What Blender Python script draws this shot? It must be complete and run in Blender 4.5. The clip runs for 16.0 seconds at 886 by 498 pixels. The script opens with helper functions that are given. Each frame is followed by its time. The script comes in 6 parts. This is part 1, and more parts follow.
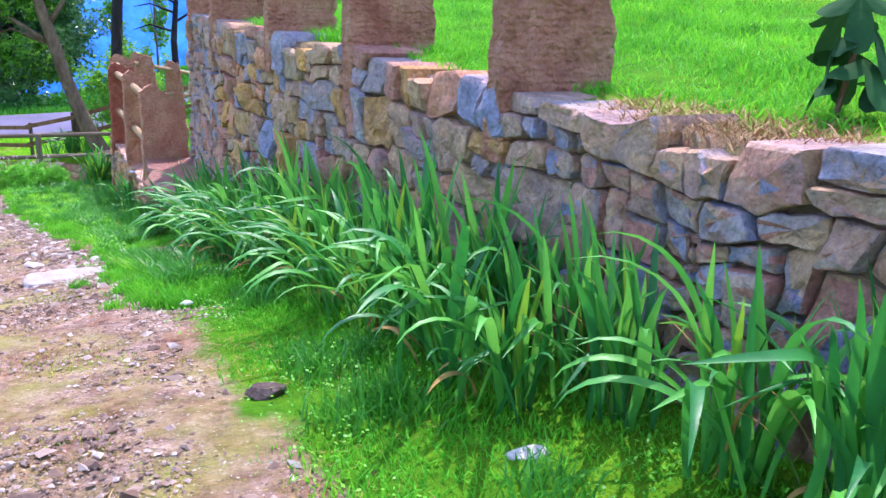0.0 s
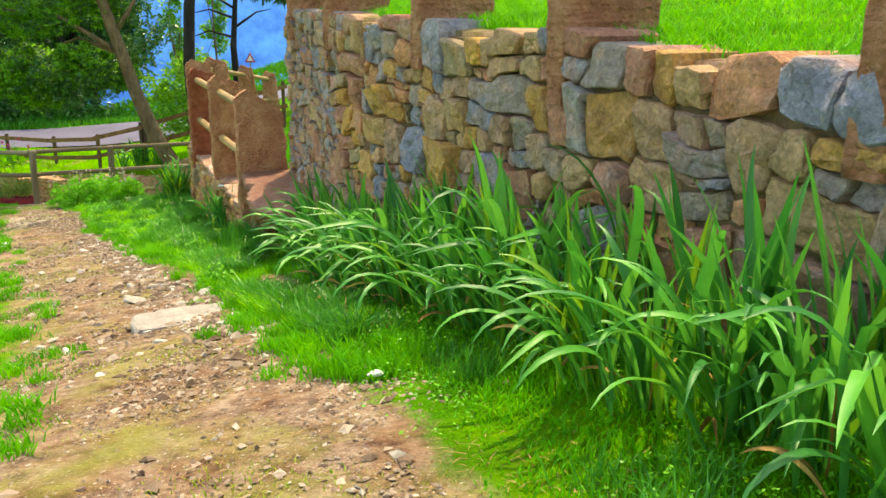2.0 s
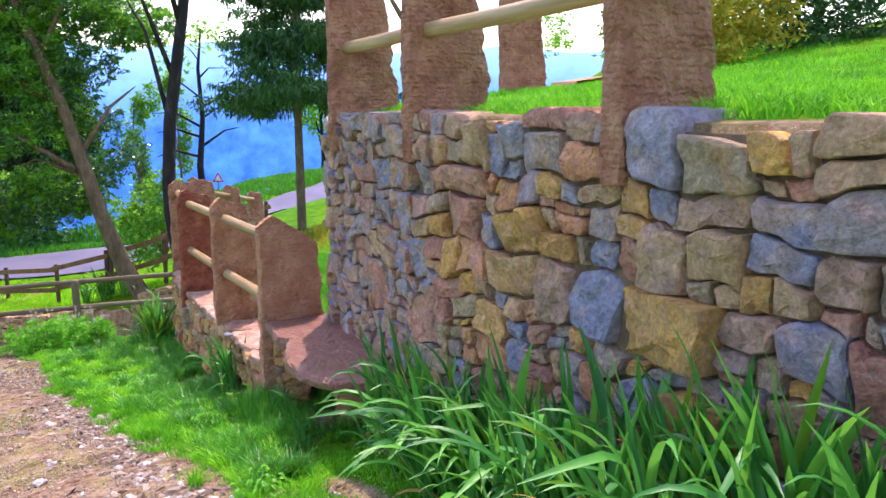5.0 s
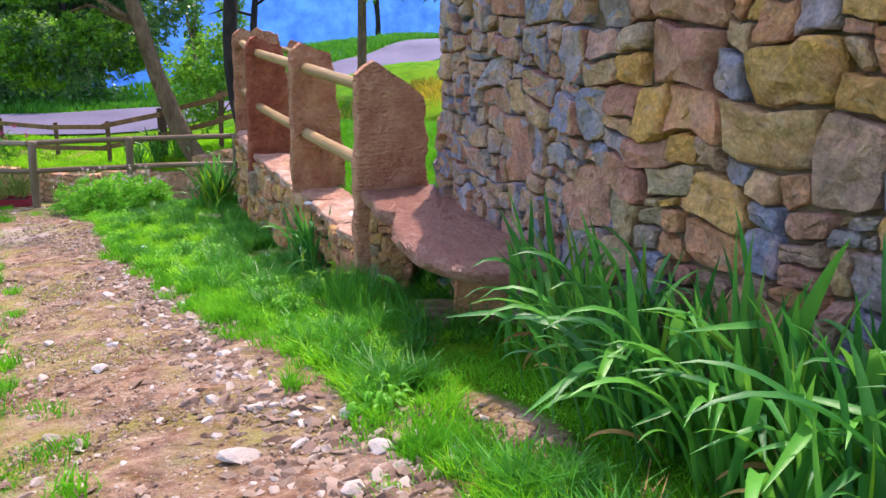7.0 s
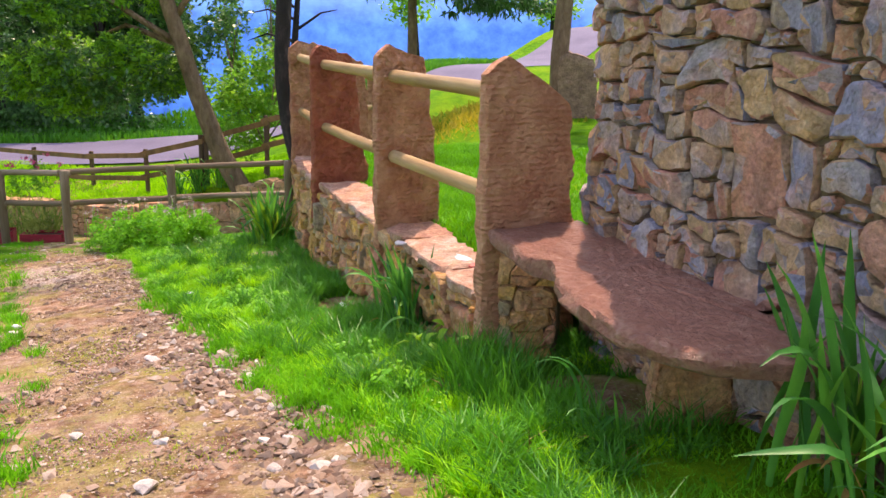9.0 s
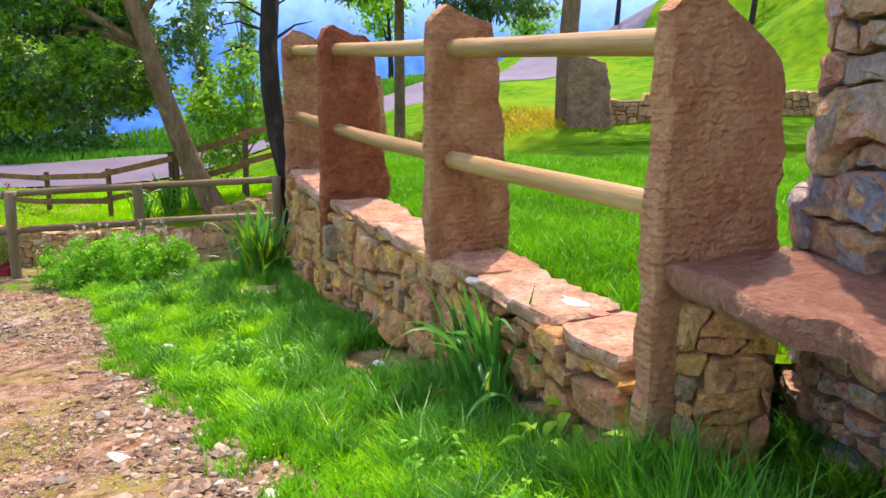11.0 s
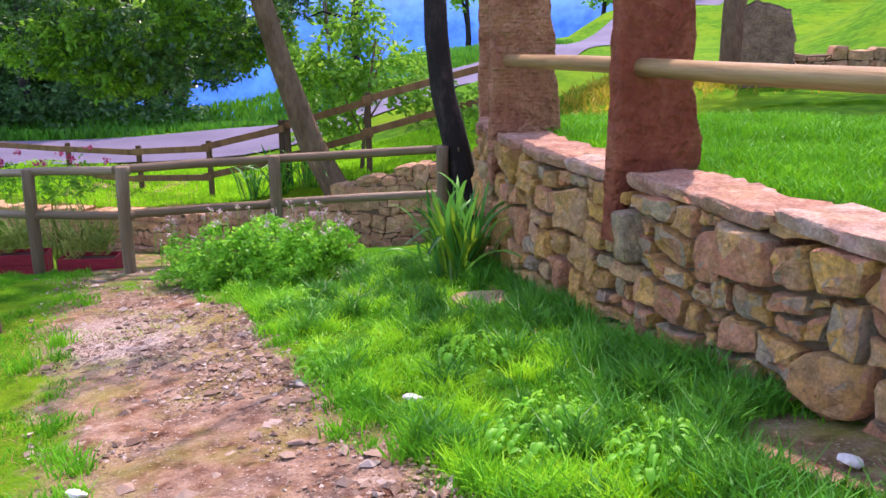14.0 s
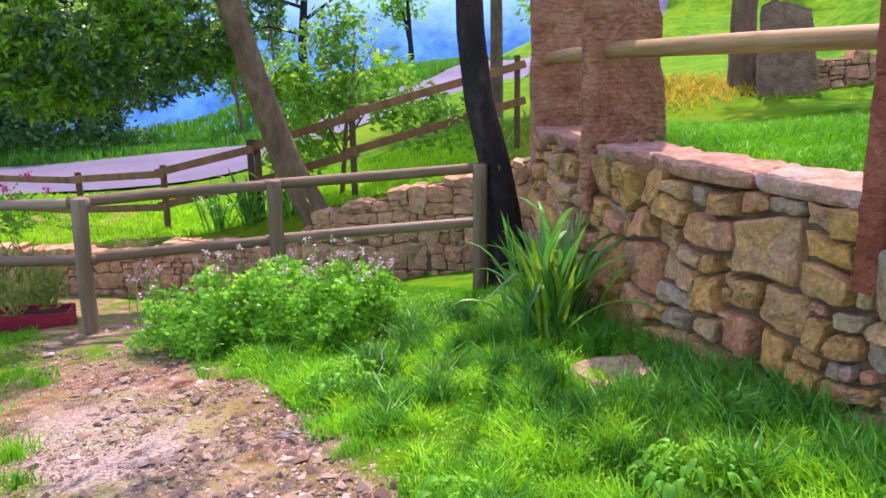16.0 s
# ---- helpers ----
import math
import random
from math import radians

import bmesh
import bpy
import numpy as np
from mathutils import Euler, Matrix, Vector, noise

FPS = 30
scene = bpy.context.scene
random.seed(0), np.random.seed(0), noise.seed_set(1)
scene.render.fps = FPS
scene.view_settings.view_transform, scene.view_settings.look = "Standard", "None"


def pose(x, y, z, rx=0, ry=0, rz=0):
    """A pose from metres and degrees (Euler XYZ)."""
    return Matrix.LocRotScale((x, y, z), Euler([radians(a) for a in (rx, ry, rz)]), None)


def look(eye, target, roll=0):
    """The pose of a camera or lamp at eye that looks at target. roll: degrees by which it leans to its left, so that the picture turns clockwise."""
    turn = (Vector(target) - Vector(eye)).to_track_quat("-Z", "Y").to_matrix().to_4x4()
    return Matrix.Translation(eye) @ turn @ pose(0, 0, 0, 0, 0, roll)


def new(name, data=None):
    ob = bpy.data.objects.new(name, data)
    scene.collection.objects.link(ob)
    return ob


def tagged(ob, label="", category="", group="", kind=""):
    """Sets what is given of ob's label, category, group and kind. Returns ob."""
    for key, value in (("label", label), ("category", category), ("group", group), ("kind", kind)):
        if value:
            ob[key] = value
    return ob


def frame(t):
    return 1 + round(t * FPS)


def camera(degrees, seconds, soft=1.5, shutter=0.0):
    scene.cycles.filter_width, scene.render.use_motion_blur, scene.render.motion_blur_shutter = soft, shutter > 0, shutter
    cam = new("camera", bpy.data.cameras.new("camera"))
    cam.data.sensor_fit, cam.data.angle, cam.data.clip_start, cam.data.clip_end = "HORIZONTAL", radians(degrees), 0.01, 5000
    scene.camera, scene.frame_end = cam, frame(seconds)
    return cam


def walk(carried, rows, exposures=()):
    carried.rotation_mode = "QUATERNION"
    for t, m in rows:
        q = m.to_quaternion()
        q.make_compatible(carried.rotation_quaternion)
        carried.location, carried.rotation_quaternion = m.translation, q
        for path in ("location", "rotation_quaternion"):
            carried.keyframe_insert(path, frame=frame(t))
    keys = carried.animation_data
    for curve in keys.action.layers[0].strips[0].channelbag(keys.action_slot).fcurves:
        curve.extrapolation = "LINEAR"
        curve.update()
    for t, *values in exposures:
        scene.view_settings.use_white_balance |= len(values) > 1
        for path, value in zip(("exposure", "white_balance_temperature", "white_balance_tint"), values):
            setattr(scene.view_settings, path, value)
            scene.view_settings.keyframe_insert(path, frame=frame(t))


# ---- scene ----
cam = camera(54.6, 16.0)
PATH = [
    (0, (-0.225, 0.975, 1.828), (-0.231, 2.899, 1.284), 2.5),
    (0.5, (-0.455, 1.244, 1.787), (-0.538, 3.166, 1.240), 2.6),
    (1, (-0.710, 1.505, 1.774), (-0.821, 3.425, 1.224), 1.9),
    (1.5, (-0.930, 1.832, 1.707), (-1.090, 3.747, 1.154), 1.2),
    (2, (-1.164, 2.160, 1.672), (-1.280, 4.080, 1.125), 0.5),
    (2.5, (-1.388, 2.530, 1.647), (-1.419, 4.458, 1.118), -0.1),
    (3, (-1.547, 2.947, 1.614), (-1.564, 4.889, 1.134), 0.0),
    (3.5, (-1.775, 3.306, 1.561), (-1.770, 5.258, 1.124), -1.0),
    (4, (-1.968, 3.649, 1.530), (-1.975, 5.624, 1.214), -0.9),
    (4.2, (-2.059, 3.779, 1.560), (-2.069, 5.759, 1.274), -1.1),
    (6.3, (-2.853, 4.973, 1.329), (-2.906, 6.935, 0.944), 1.4),
    (6.5, (-2.911, 5.119, 1.278), (-2.976, 7.070, 0.843), 1.7),
    (7, (-3.074, 5.468, 1.205), (-3.177, 7.384, 0.640), 1.7),
    (7.5, (-3.249, 5.814, 1.141), (-3.383, 7.714, 0.531), 1.6),
    (8, (-3.454, 6.186, 1.075), (-3.672, 8.082, 0.477), 1.8),
    (8.5, (-3.679, 6.554, 0.963), (-3.907, 8.458, 0.392), 0.6),
    (8.7, (-3.742, 6.705, 0.944), (-3.951, 8.619, 0.404), 0.7),
    (10.8, (-4.550, 8.585, 0.539), (-4.618, 10.535, 0.101), 1.0),
    (11, (-4.612, 8.675, 0.537), (-4.715, 10.620, 0.081), 0.5),
    (11.5, (-4.841, 8.985, 0.467), (-5.064, 10.910, -0.031), 0.1),
    (12, (-5.189, 9.307, 0.389), (-5.473, 11.210, -0.157), -1.0),
    (12.5, (-5.469, 9.626, 0.310), (-5.765, 11.521, -0.255), -1.1),
    (13, (-5.760, 9.992, 0.262), (-6.038, 11.908, -0.241), -0.5),
    (13.5, (-6.046, 10.357, 0.215), (-6.265, 12.288, -0.256), -0.3),
    (14, (-6.299, 10.709, 0.148), (-6.524, 12.629, -0.364), -0.5),
    (14.5, (-6.582, 11.092, 0.101), (-6.777, 13.011, -0.425), -1.1),
    (15, (-6.846, 11.439, 0.021), (-7.036, 13.365, -0.483), -0.3),
    (15.5, (-7.136, 11.816, -0.019), (-7.295, 13.751, -0.502), -0.3),
    (16, (-7.390, 12.236, -0.084), (-7.457, 14.180, -0.552), -1.0),
]
walk(cam, [(t, look(eye, target, roll)) for t, eye, target, roll in PATH],
     [(0.0, 1.70, 5900, 33), (0.5, 1.58, 6080, 27), (1.0, 1.5, 6510, 13), (1.5, 1.5, 8400, 5), (2.0, 1.5, 10420, 2), (2.5, 1.53, 10230, 6), (3.0, 1.54, 7750, 23),
      (3.5, 1.63, 6600, 30), (4.2, 1.6, 6950, 30), (6.5, 1.38, 6850, 35), (7.0, 1.4, 7090, 30), (7.5, 1.45, 8490, 24), (8.5, 1.45, 8750, 31), (11.0, 1.54, 8650, 26),
      (11.5, 1.24, 8250, 32), (12.0, 1.3, 7910, 33), (12.5, 1.46, 8200, 29), (13.0, 1.5, 7910, 32), (14.0, 1.43, 7090, 42), (15.0, 1.4, 7330, 41), (16.0, 1.58, 7240, 42)])

# ---- light ----
SUN_AZ, SUN_EL = 4.0, 61.0   # degrees clockwise from +y, and above the horizon
world = bpy.data.worlds.new("sky_world")
scene.world = world
world.use_nodes = True
wn = world.node_tree.nodes
sky = wn.new("ShaderNodeTexSky")
sky.sky_type, sky.sun_disc = "NISHITA", False
sky.sun_elevation, sky.sun_rotation = radians(SUN_EL), radians(SUN_AZ)
sky.air_density, sky.dust_density = 1.3, 1.0
wn["Background"].inputs["Strength"].default_value = 0.15
world.node_tree.links.new(sky.outputs[0], wn["Background"].inputs["Color"])
sun = new("sun", bpy.data.lights.new("sun", "SUN"))
sun.data.energy, sun.data.angle, sun.data.color = 2.1, radians(0.6), (1.0, 0.94, 0.84)
_a, _e = radians(SUN_AZ), radians(SUN_EL)
sun.matrix_world = look((0, 0, 30), (-math.sin(_a) * math.cos(_e), -math.cos(_a) * math.cos(_e), 30 - math.sin(_e)))


# ---- materials ----
def material(name, stops, scale=4.0, detail=6.0, rough=0.8, bump=0.3, bump_scale=30.0, vary=0.0, island=False,
             spec=0.3, metal=0.0, fine=0.35, stretch=(1, 1, 1), through_light=0.0, chips=0.0, bands=0.0, glow=0.0, patch=None, deep=0.035):
    """A surface whose colour runs over stops (place, rgb) with noise at two scales; vary mixes in a value of each piece's own."""
    m = bpy.data.materials.new(name)
    m.use_nodes = True
    nt = m.node_tree
    n, l = nt.nodes, nt.links
    b = n["Principled BSDF"]
    b.inputs["Roughness"].default_value, b.inputs["Metallic"].default_value = rough, metal
    b.inputs["Specular IOR Level"].default_value = spec
    co = n.new("ShaderNodeTexCoord")
    mp = n.new("ShaderNodeMapping")
    mp.inputs["Scale"].default_value = stretch
    l.new(co.outputs["Object"], mp.inputs["Vector"])
    if vary and not island:
        # each piece takes its own stretch of the noise
        oi = n.new("ShaderNodeObjectInfo")
        mul = n.new("ShaderNodeMath")
        mul.operation = "MULTIPLY"
        mul.inputs[1].default_value = 40
        l.new(oi.outputs["Random"], mul.inputs[0])
        l.new(mul.outputs[0], mp.inputs["Location"])
        own = oi.outputs["Random"]
    elif vary:
        own = n.new("ShaderNodeNewGeometry").outputs["Random Per Island"]
    n1 = n.new("ShaderNodeTexNoise")
    n1.inputs["Scale"].default_value, n1.inputs["Detail"].default_value = scale, detail
    n1.inputs["Roughness"].default_value = 0.6
    n2 = n.new("ShaderNodeTexNoise")
    n2.inputs["Scale"].default_value, n2.inputs["Detail"].default_value = bump_scale, 8
    n2.inputs["Roughness"].default_value = 0.65
    for t in (n1, n2):
        l.new(mp.outputs[0], t.inputs["Vector"])
    mix = n.new("ShaderNodeMix")
    mix.inputs["Factor"].default_value = fine
    l.new(n1.outputs["Fac"], mix.inputs["A"])
    l.new(n2.outputs["Fac"], mix.inputs["B"])
    out = mix.outputs["Result"]
    con = n.new("ShaderNodeMapRange")
    con.inputs["From Min"].default_value, con.inputs["From Max"].default_value = 0.3, 0.7
    l.new(out, con.inputs["Value"])
    out = con.outputs[0]
    if vary:
        mix2 = n.new("ShaderNodeMix")
        mix2.inputs["Factor"].default_value = vary
        l.new(out, mix2.inputs["A"])
        l.new(own, mix2.inputs["B"])
        spread = n.new("ShaderNodeMapRange")
        spread.inputs["From Min"].default_value, spread.inputs["From Max"].default_value = 0.14, 0.86
        l.new(mix2.outputs["Result"], spread.inputs["Value"])
        out = spread.outputs[0]
    ramp = n.new("ShaderNodeValToRGB")
    el = ramp.color_ramp.elements
    for k, (p, c) in enumerate(stops):
        e = el[k] if k < 2 else el.new(p)
        e.position, e.color = p, (*c, 1)
    l.new(out, ramp.inputs["Fac"])
    l.new(ramp.outputs["Color"], b.inputs["Base Color"])
    if patch:
        # weather stains over the stone and dark pits in it
        colour = ramp.outputs["Color"]
        for sc, lo, hi, top, tint in ((4.5, 0.50, 0.66, 0.55, patch), (3.1, 0.55, 0.70, 0.22, (0.30, 0.295, 0.32)), (6.3, 0.55, 0.68, 0.45, (0.58, 0.30, 0.23)), (2.6, 0.60, 0.72, 0.4, (0.16, 0.13, 0.12)),
                                      (34.0, 0.60, 0.74, 0.45, (0.10, 0.07, 0.06)), (19.0, 0.58, 0.70, 0.4, (0.60, 0.48, 0.37))):
            tn = n.new("ShaderNodeTexNoise")
            tn.noise_dimensions = "4D"
            tn.inputs["W"].default_value = sc * 3.7
            tn.inputs["Scale"].default_value, tn.inputs["Detail"].default_value = sc, 8
            l.new(mp.outputs[0], tn.inputs["Vector"])
            mr = n.new("ShaderNodeMapRange")
            mr.inputs["From Min"].default_value, mr.inputs["From Max"].default_value, mr.inputs["To Max"].default_value = lo, hi, top
            l.new(tn.outputs["Fac"], mr.inputs["Value"])
            mx = n.new("ShaderNodeMix")
            mx.data_type = "RGBA"
            l.new(mr.outputs[0], mx.inputs["Factor"])
            l.new(colour, mx.inputs[6])
            mx.inputs[7].default_value = (*tint, 1)
            colour = mx.outputs[2]
        # grain and grime at two scales
        for sc, lo, hi in ((9.0, 0.7, 1.3), (48.0, 0.72, 1.25)):
            tn = n.new("ShaderNodeTexNoise")
            tn.inputs["Scale"].default_value, tn.inputs["Detail"].default_value = sc, 9
            tn.inputs["Roughness"].default_value = 0.7
            l.new(mp.outputs[0], tn.inputs["Vector"])
            mr = n.new("ShaderNodeMapRange")
            mr.inputs["From Min"].default_value, mr.inputs["From Max"].default_value = 0.34, 0.66
            mr.inputs["To Min"].default_value, mr.inputs["To Max"].default_value = lo, hi
            l.new(tn.outputs["Fac"], mr.inputs["Value"])
            sc_ = n.new("ShaderNodeVectorMath")
            sc_.operation = "SCALE"
            l.new(colour, sc_.inputs[0])
            l.new(mr.outputs[0], sc_.inputs["Scale"])
            colour = sc_.outputs[0]
        l.new(colour, b.inputs["Base Color"])
    bp = n.new("ShaderNodeBump")
    bp.inputs["Strength"].default_value, bp.inputs["Distance"].default_value = bump, deep
    height = n2.outputs["Fac"]
    if chips:
        # broken facets: flat cells at two sizes, bent by the noise
        for sc, amount in ((11.0, chips), (27.0, chips * 0.5)):
            vo = n.new("ShaderNodeTexVoronoi")
            vo.feature = "F1"
            vo.inputs["Scale"].default_value = sc
            warp = n.new("ShaderNodeMix")
            warp.data_type = "VECTOR"
            warp.inputs["Factor"].default_value = 0.12
            l.new(mp.outputs[0], warp.inputs["A"])
            l.new(n1.outputs["Color"], warp.inputs["B"])
            l.new(warp.outputs["Result"], vo.inputs["Vector"])
            ad = n.new("ShaderNodeMath")
            ad.operation = "MULTIPLY_ADD"
            ad.inputs[1].default_value = amount
            l.new(vo.outputs["Distance"], ad.inputs[0])
            l.new(height, ad.inputs[2])
            height = ad.outputs[0]
    if bands:
        # tooling marks in wavy rows
        wv = n.new("ShaderNodeTexWave")
        wv.bands_direction = "Z"
        wv.inputs["Scale"].default_value, wv.inputs["Distortion"].default_value = 10.0, 6.0
        wv.inputs["Detail"].default_value, wv.inputs["Detail Scale"].default_value = 4.0, 2.2
        l.new(co.outputs["Object"], wv.inputs["Vector"])
        ad = n.new("ShaderNodeMath")
        ad.operation = "MULTIPLY_ADD"
        ad.inputs[1].default_value = bands
        l.new(wv.outputs["Fac"], ad.inputs[0])
        l.new(height, ad.inputs[2])
        height = ad.outputs[0]
    l.new(height, bp.inputs["Height"])
    l.new(bp.outputs[0], b.inputs["Normal"])
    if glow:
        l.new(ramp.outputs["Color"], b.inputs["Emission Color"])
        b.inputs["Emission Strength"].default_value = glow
    if through_light:
        b.inputs["Subsurface Weight"].default_value = 0.0
        tr = n.new("ShaderNodeBsdfTranslucent")
        ms = n.new("ShaderNodeMixShader")
        ms.inputs[0].default_value = through_light
        hs = n.new("ShaderNodeHueSaturation")
        hs.inputs["Hue"].default_value, hs.inputs["Value"].default_value = 0.48, 1.6
        l.new(ramp.outputs["Color"], hs.inputs["Color"])
        l.new(hs.outputs[0], tr.inputs["Color"])
        l.new(b.outputs[0], ms.inputs[1])
        l.new(tr.outputs[0], ms.inputs[2])
        l.new(ms.outputs[0], n["Material Output"].inputs["Surface"])
    return m


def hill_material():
    """Wooded hills with blue haze painted into a glowing colour, paler with height."""
    m = material("painted_hill_haze", [(0.0, (0.003, 0.045, 0.27)), (1.0, (0.04, 0.19, 0.58))], scale=0.03, rough=1, bump=0.0, bump_scale=0.08, glow=0.75)
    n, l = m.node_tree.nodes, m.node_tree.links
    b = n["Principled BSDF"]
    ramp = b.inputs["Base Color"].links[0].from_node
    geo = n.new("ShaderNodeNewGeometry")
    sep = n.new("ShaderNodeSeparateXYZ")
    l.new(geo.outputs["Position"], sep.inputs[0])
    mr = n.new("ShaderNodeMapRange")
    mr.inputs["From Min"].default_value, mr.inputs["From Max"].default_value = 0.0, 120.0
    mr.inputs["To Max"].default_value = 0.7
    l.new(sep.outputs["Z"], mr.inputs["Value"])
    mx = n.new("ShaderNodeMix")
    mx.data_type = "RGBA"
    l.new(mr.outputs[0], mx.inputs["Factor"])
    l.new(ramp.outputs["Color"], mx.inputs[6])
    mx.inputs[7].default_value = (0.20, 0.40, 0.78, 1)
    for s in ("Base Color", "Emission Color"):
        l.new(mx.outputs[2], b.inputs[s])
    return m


TAN, OCHRE, PINK, ROSE = (0.45, 0.30, 0.17), (0.52, 0.32, 0.12), (0.46, 0.23, 0.18), (0.36, 0.16, 0.13)
STONE_HUES = [(0.0, (0.26, 0.268, 0.37)), (1.0, (0.47, 0.21, 0.155)), (0.11, (0.37, 0.335, 0.35)), (0.21, (0.33, 0.27, 0.26)), (0.32, (0.53, 0.345, 0.205)), (0.45, (0.50, 0.315, 0.175)), (0.57, (0.41, 0.25, 0.20)), (0.69, (0.53, 0.325, 0.19)), (0.80, (0.34, 0.29, 0.32)), (0.90, (0.56, 0.28, 0.205))]
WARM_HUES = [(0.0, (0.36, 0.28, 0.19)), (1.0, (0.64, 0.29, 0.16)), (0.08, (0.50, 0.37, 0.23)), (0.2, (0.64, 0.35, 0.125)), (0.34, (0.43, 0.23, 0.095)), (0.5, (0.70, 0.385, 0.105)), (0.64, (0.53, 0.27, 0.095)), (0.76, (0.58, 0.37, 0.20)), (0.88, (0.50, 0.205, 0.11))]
PALE_HUES = [(0.0, (0.46, 0.27, 0.17)), (1.0, (0.62, 0.29, 0.18)), (0.3, (0.64, 0.37, 0.20)), (0.55, (0.52, 0.26, 0.155)), (0.8, (0.66, 0.39, 0.23))]
M = {}
M["stone"] = material("rubble_stone", STONE_HUES, scale=7, rough=0.85, bump=1.0, bump_scale=15, fine=0.5, deep=0.05, vary=0.92, chips=0.4, patch=(0.54, 0.325, 0.17))
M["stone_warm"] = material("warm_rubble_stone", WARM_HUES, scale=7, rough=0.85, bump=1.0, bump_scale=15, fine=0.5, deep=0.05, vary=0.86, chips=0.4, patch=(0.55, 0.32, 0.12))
M["stone_rest"] = material("joined_rubble_stone", STONE_HUES, scale=7, rough=0.85, bump=1.0, bump_scale=15, fine=0.5, deep=0.05, vary=0.92, island=True, chips=0.4, patch=(0.54, 0.325, 0.17))
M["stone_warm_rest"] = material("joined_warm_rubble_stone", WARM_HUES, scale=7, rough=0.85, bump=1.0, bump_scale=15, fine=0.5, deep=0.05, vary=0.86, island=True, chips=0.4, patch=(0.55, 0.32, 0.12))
M["stone_far"] = material("far_rubble_stone", [(0.0, (0.27, 0.24, 0.20)), (1.0, PINK), (0.3, TAN), (0.6, OCHRE), (0.8, ROSE)], scale=5, rough=0.85, bump=0.4, bump_scale=24, vary=0.7, island=True)
M["stone_pale"] = material("pale_rubble_stone", PALE_HUES, scale=7, rough=0.85, bump=1.0, bump_scale=15, fine=0.5, deep=0.04, vary=0.86, patch=(0.55, 0.36, 0.2))
M["stone_pale_rest"] = material("joined_pale_rubble_stone", PALE_HUES, scale=7, rough=0.85, bump=1.0, bump_scale=15, fine=0.5, deep=0.04, vary=0.86, island=True, patch=(0.55, 0.36, 0.2))
M["core"] = material("earth_joint", [(0.0, (0.08, 0.055, 0.035)), (1.0, (0.24, 0.165, 0.10))], scale=8, rough=0.95, bump=0.6)
M["slab"] = material("red_sandstone", [(0.0, (0.33, 0.115, 0.065)), (1.0, (0.72, 0.40, 0.25)), (0.5, (0.56, 0.25, 0.15))], scale=5, rough=0.8, bump=1.0, bump_scale=22, deep=0.07, vary=0.2, chips=0.9, bands=0.1)
M["slab_rippled"] = material("rippled_sandstone", [(0.0, (0.33, 0.115, 0.065)), (1.0, (0.72, 0.40, 0.25)), (0.5, (0.56, 0.25, 0.15))], scale=5, rough=0.8, bump=1.0, bump_scale=26, deep=0.05, vary=0.2, chips=0.6, bands=0.16)
M["slab_red"] = material("dark_red_sandstone", [(0.0, (0.26, 0.06, 0.035)), (1.0, (0.54, 0.19, 0.11)), (0.5, (0.40, 0.105, 0.06))], scale=7, rough=0.8, bump=1.0, bump_scale=20, deep=0.07, vary=0.2, chips=0.8)
M["cap"] = material("pale_red_capstone", [(0.0, (0.30, 0.13, 0.09)), (1.0, (0.50, 0.38, 0.32)), (0.5, (0.42, 0.23, 0.16))], scale=6, rough=0.85, bump=0.8, bump_scale=26, vary=0.35, chips=0.5, patch=(0.48, 0.30, 0.16))
M["bench"] = material("bench_sandstone", [(0.0, (0.20, 0.075, 0.055)), (1.0, (0.58, 0.36, 0.27)), (0.5, (0.38, 0.165, 0.12))], scale=9, rough=0.36, bump=1.0, bump_scale=34, deep=0.05, chips=0.4, spec=0.5, fine=0.6)
M["pole"] = material("weathered_pole_wood", [(0.0, (0.20, 0.115, 0.05)), (1.0, (0.52, 0.38, 0.21)), (0.5, (0.37, 0.24, 0.115))], scale=9, rough=0.5, bump=0.5, bump_scale=40, vary=0.2, stretch=(1, 1, 0.06), deep=0.01)
M["grey_pole"] = material("grey_fence_wood", [(0.0, (0.10, 0.06, 0.035)), (1.0, (0.32, 0.25, 0.18)), (0.5, (0.18, 0.125, 0.08))], scale=9, rough=0.6, bump=0.5, bump_scale=40, vary=0.3, stretch=(1, 1, 0.07), deep=0.012)
M["plank"] = material("brown_plank_wood", [(0.0, (0.10, 0.05, 0.025)), (1.0, (0.28, 0.15, 0.07)), (0.5, (0.19, 0.10, 0.045))], scale=6, rough=0.7, bump=0.3, bump_scale=20, vary=0.3, stretch=(1, 1, 0.15))
M["plank_dark"] = material("dark_post_wood", [(0.0, (0.05, 0.03, 0.02)), (1.0, (0.15, 0.09, 0.055)), (0.5, (0.09, 0.055, 0.035))], scale=6, rough=0.75, bump=0.3, bump_scale=20, vary=0.3, stretch=(1, 1, 0.15))
M["bark"] = material("tree_bark", [(0.0, (0.09, 0.055, 0.035)), (1.0, (0.32, 0.22, 0.15)), (0.5, (0.20, 0.13, 0.085))], scale=5, rough=0.9, bump=1.0, bump_scale=14, stretch=(1, 1, 0.4), chips=0.5, fine=0.5, deep=0.06)
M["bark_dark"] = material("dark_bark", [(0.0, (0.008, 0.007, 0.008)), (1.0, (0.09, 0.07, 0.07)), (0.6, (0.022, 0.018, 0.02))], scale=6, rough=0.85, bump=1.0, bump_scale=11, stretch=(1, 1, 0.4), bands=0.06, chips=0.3)
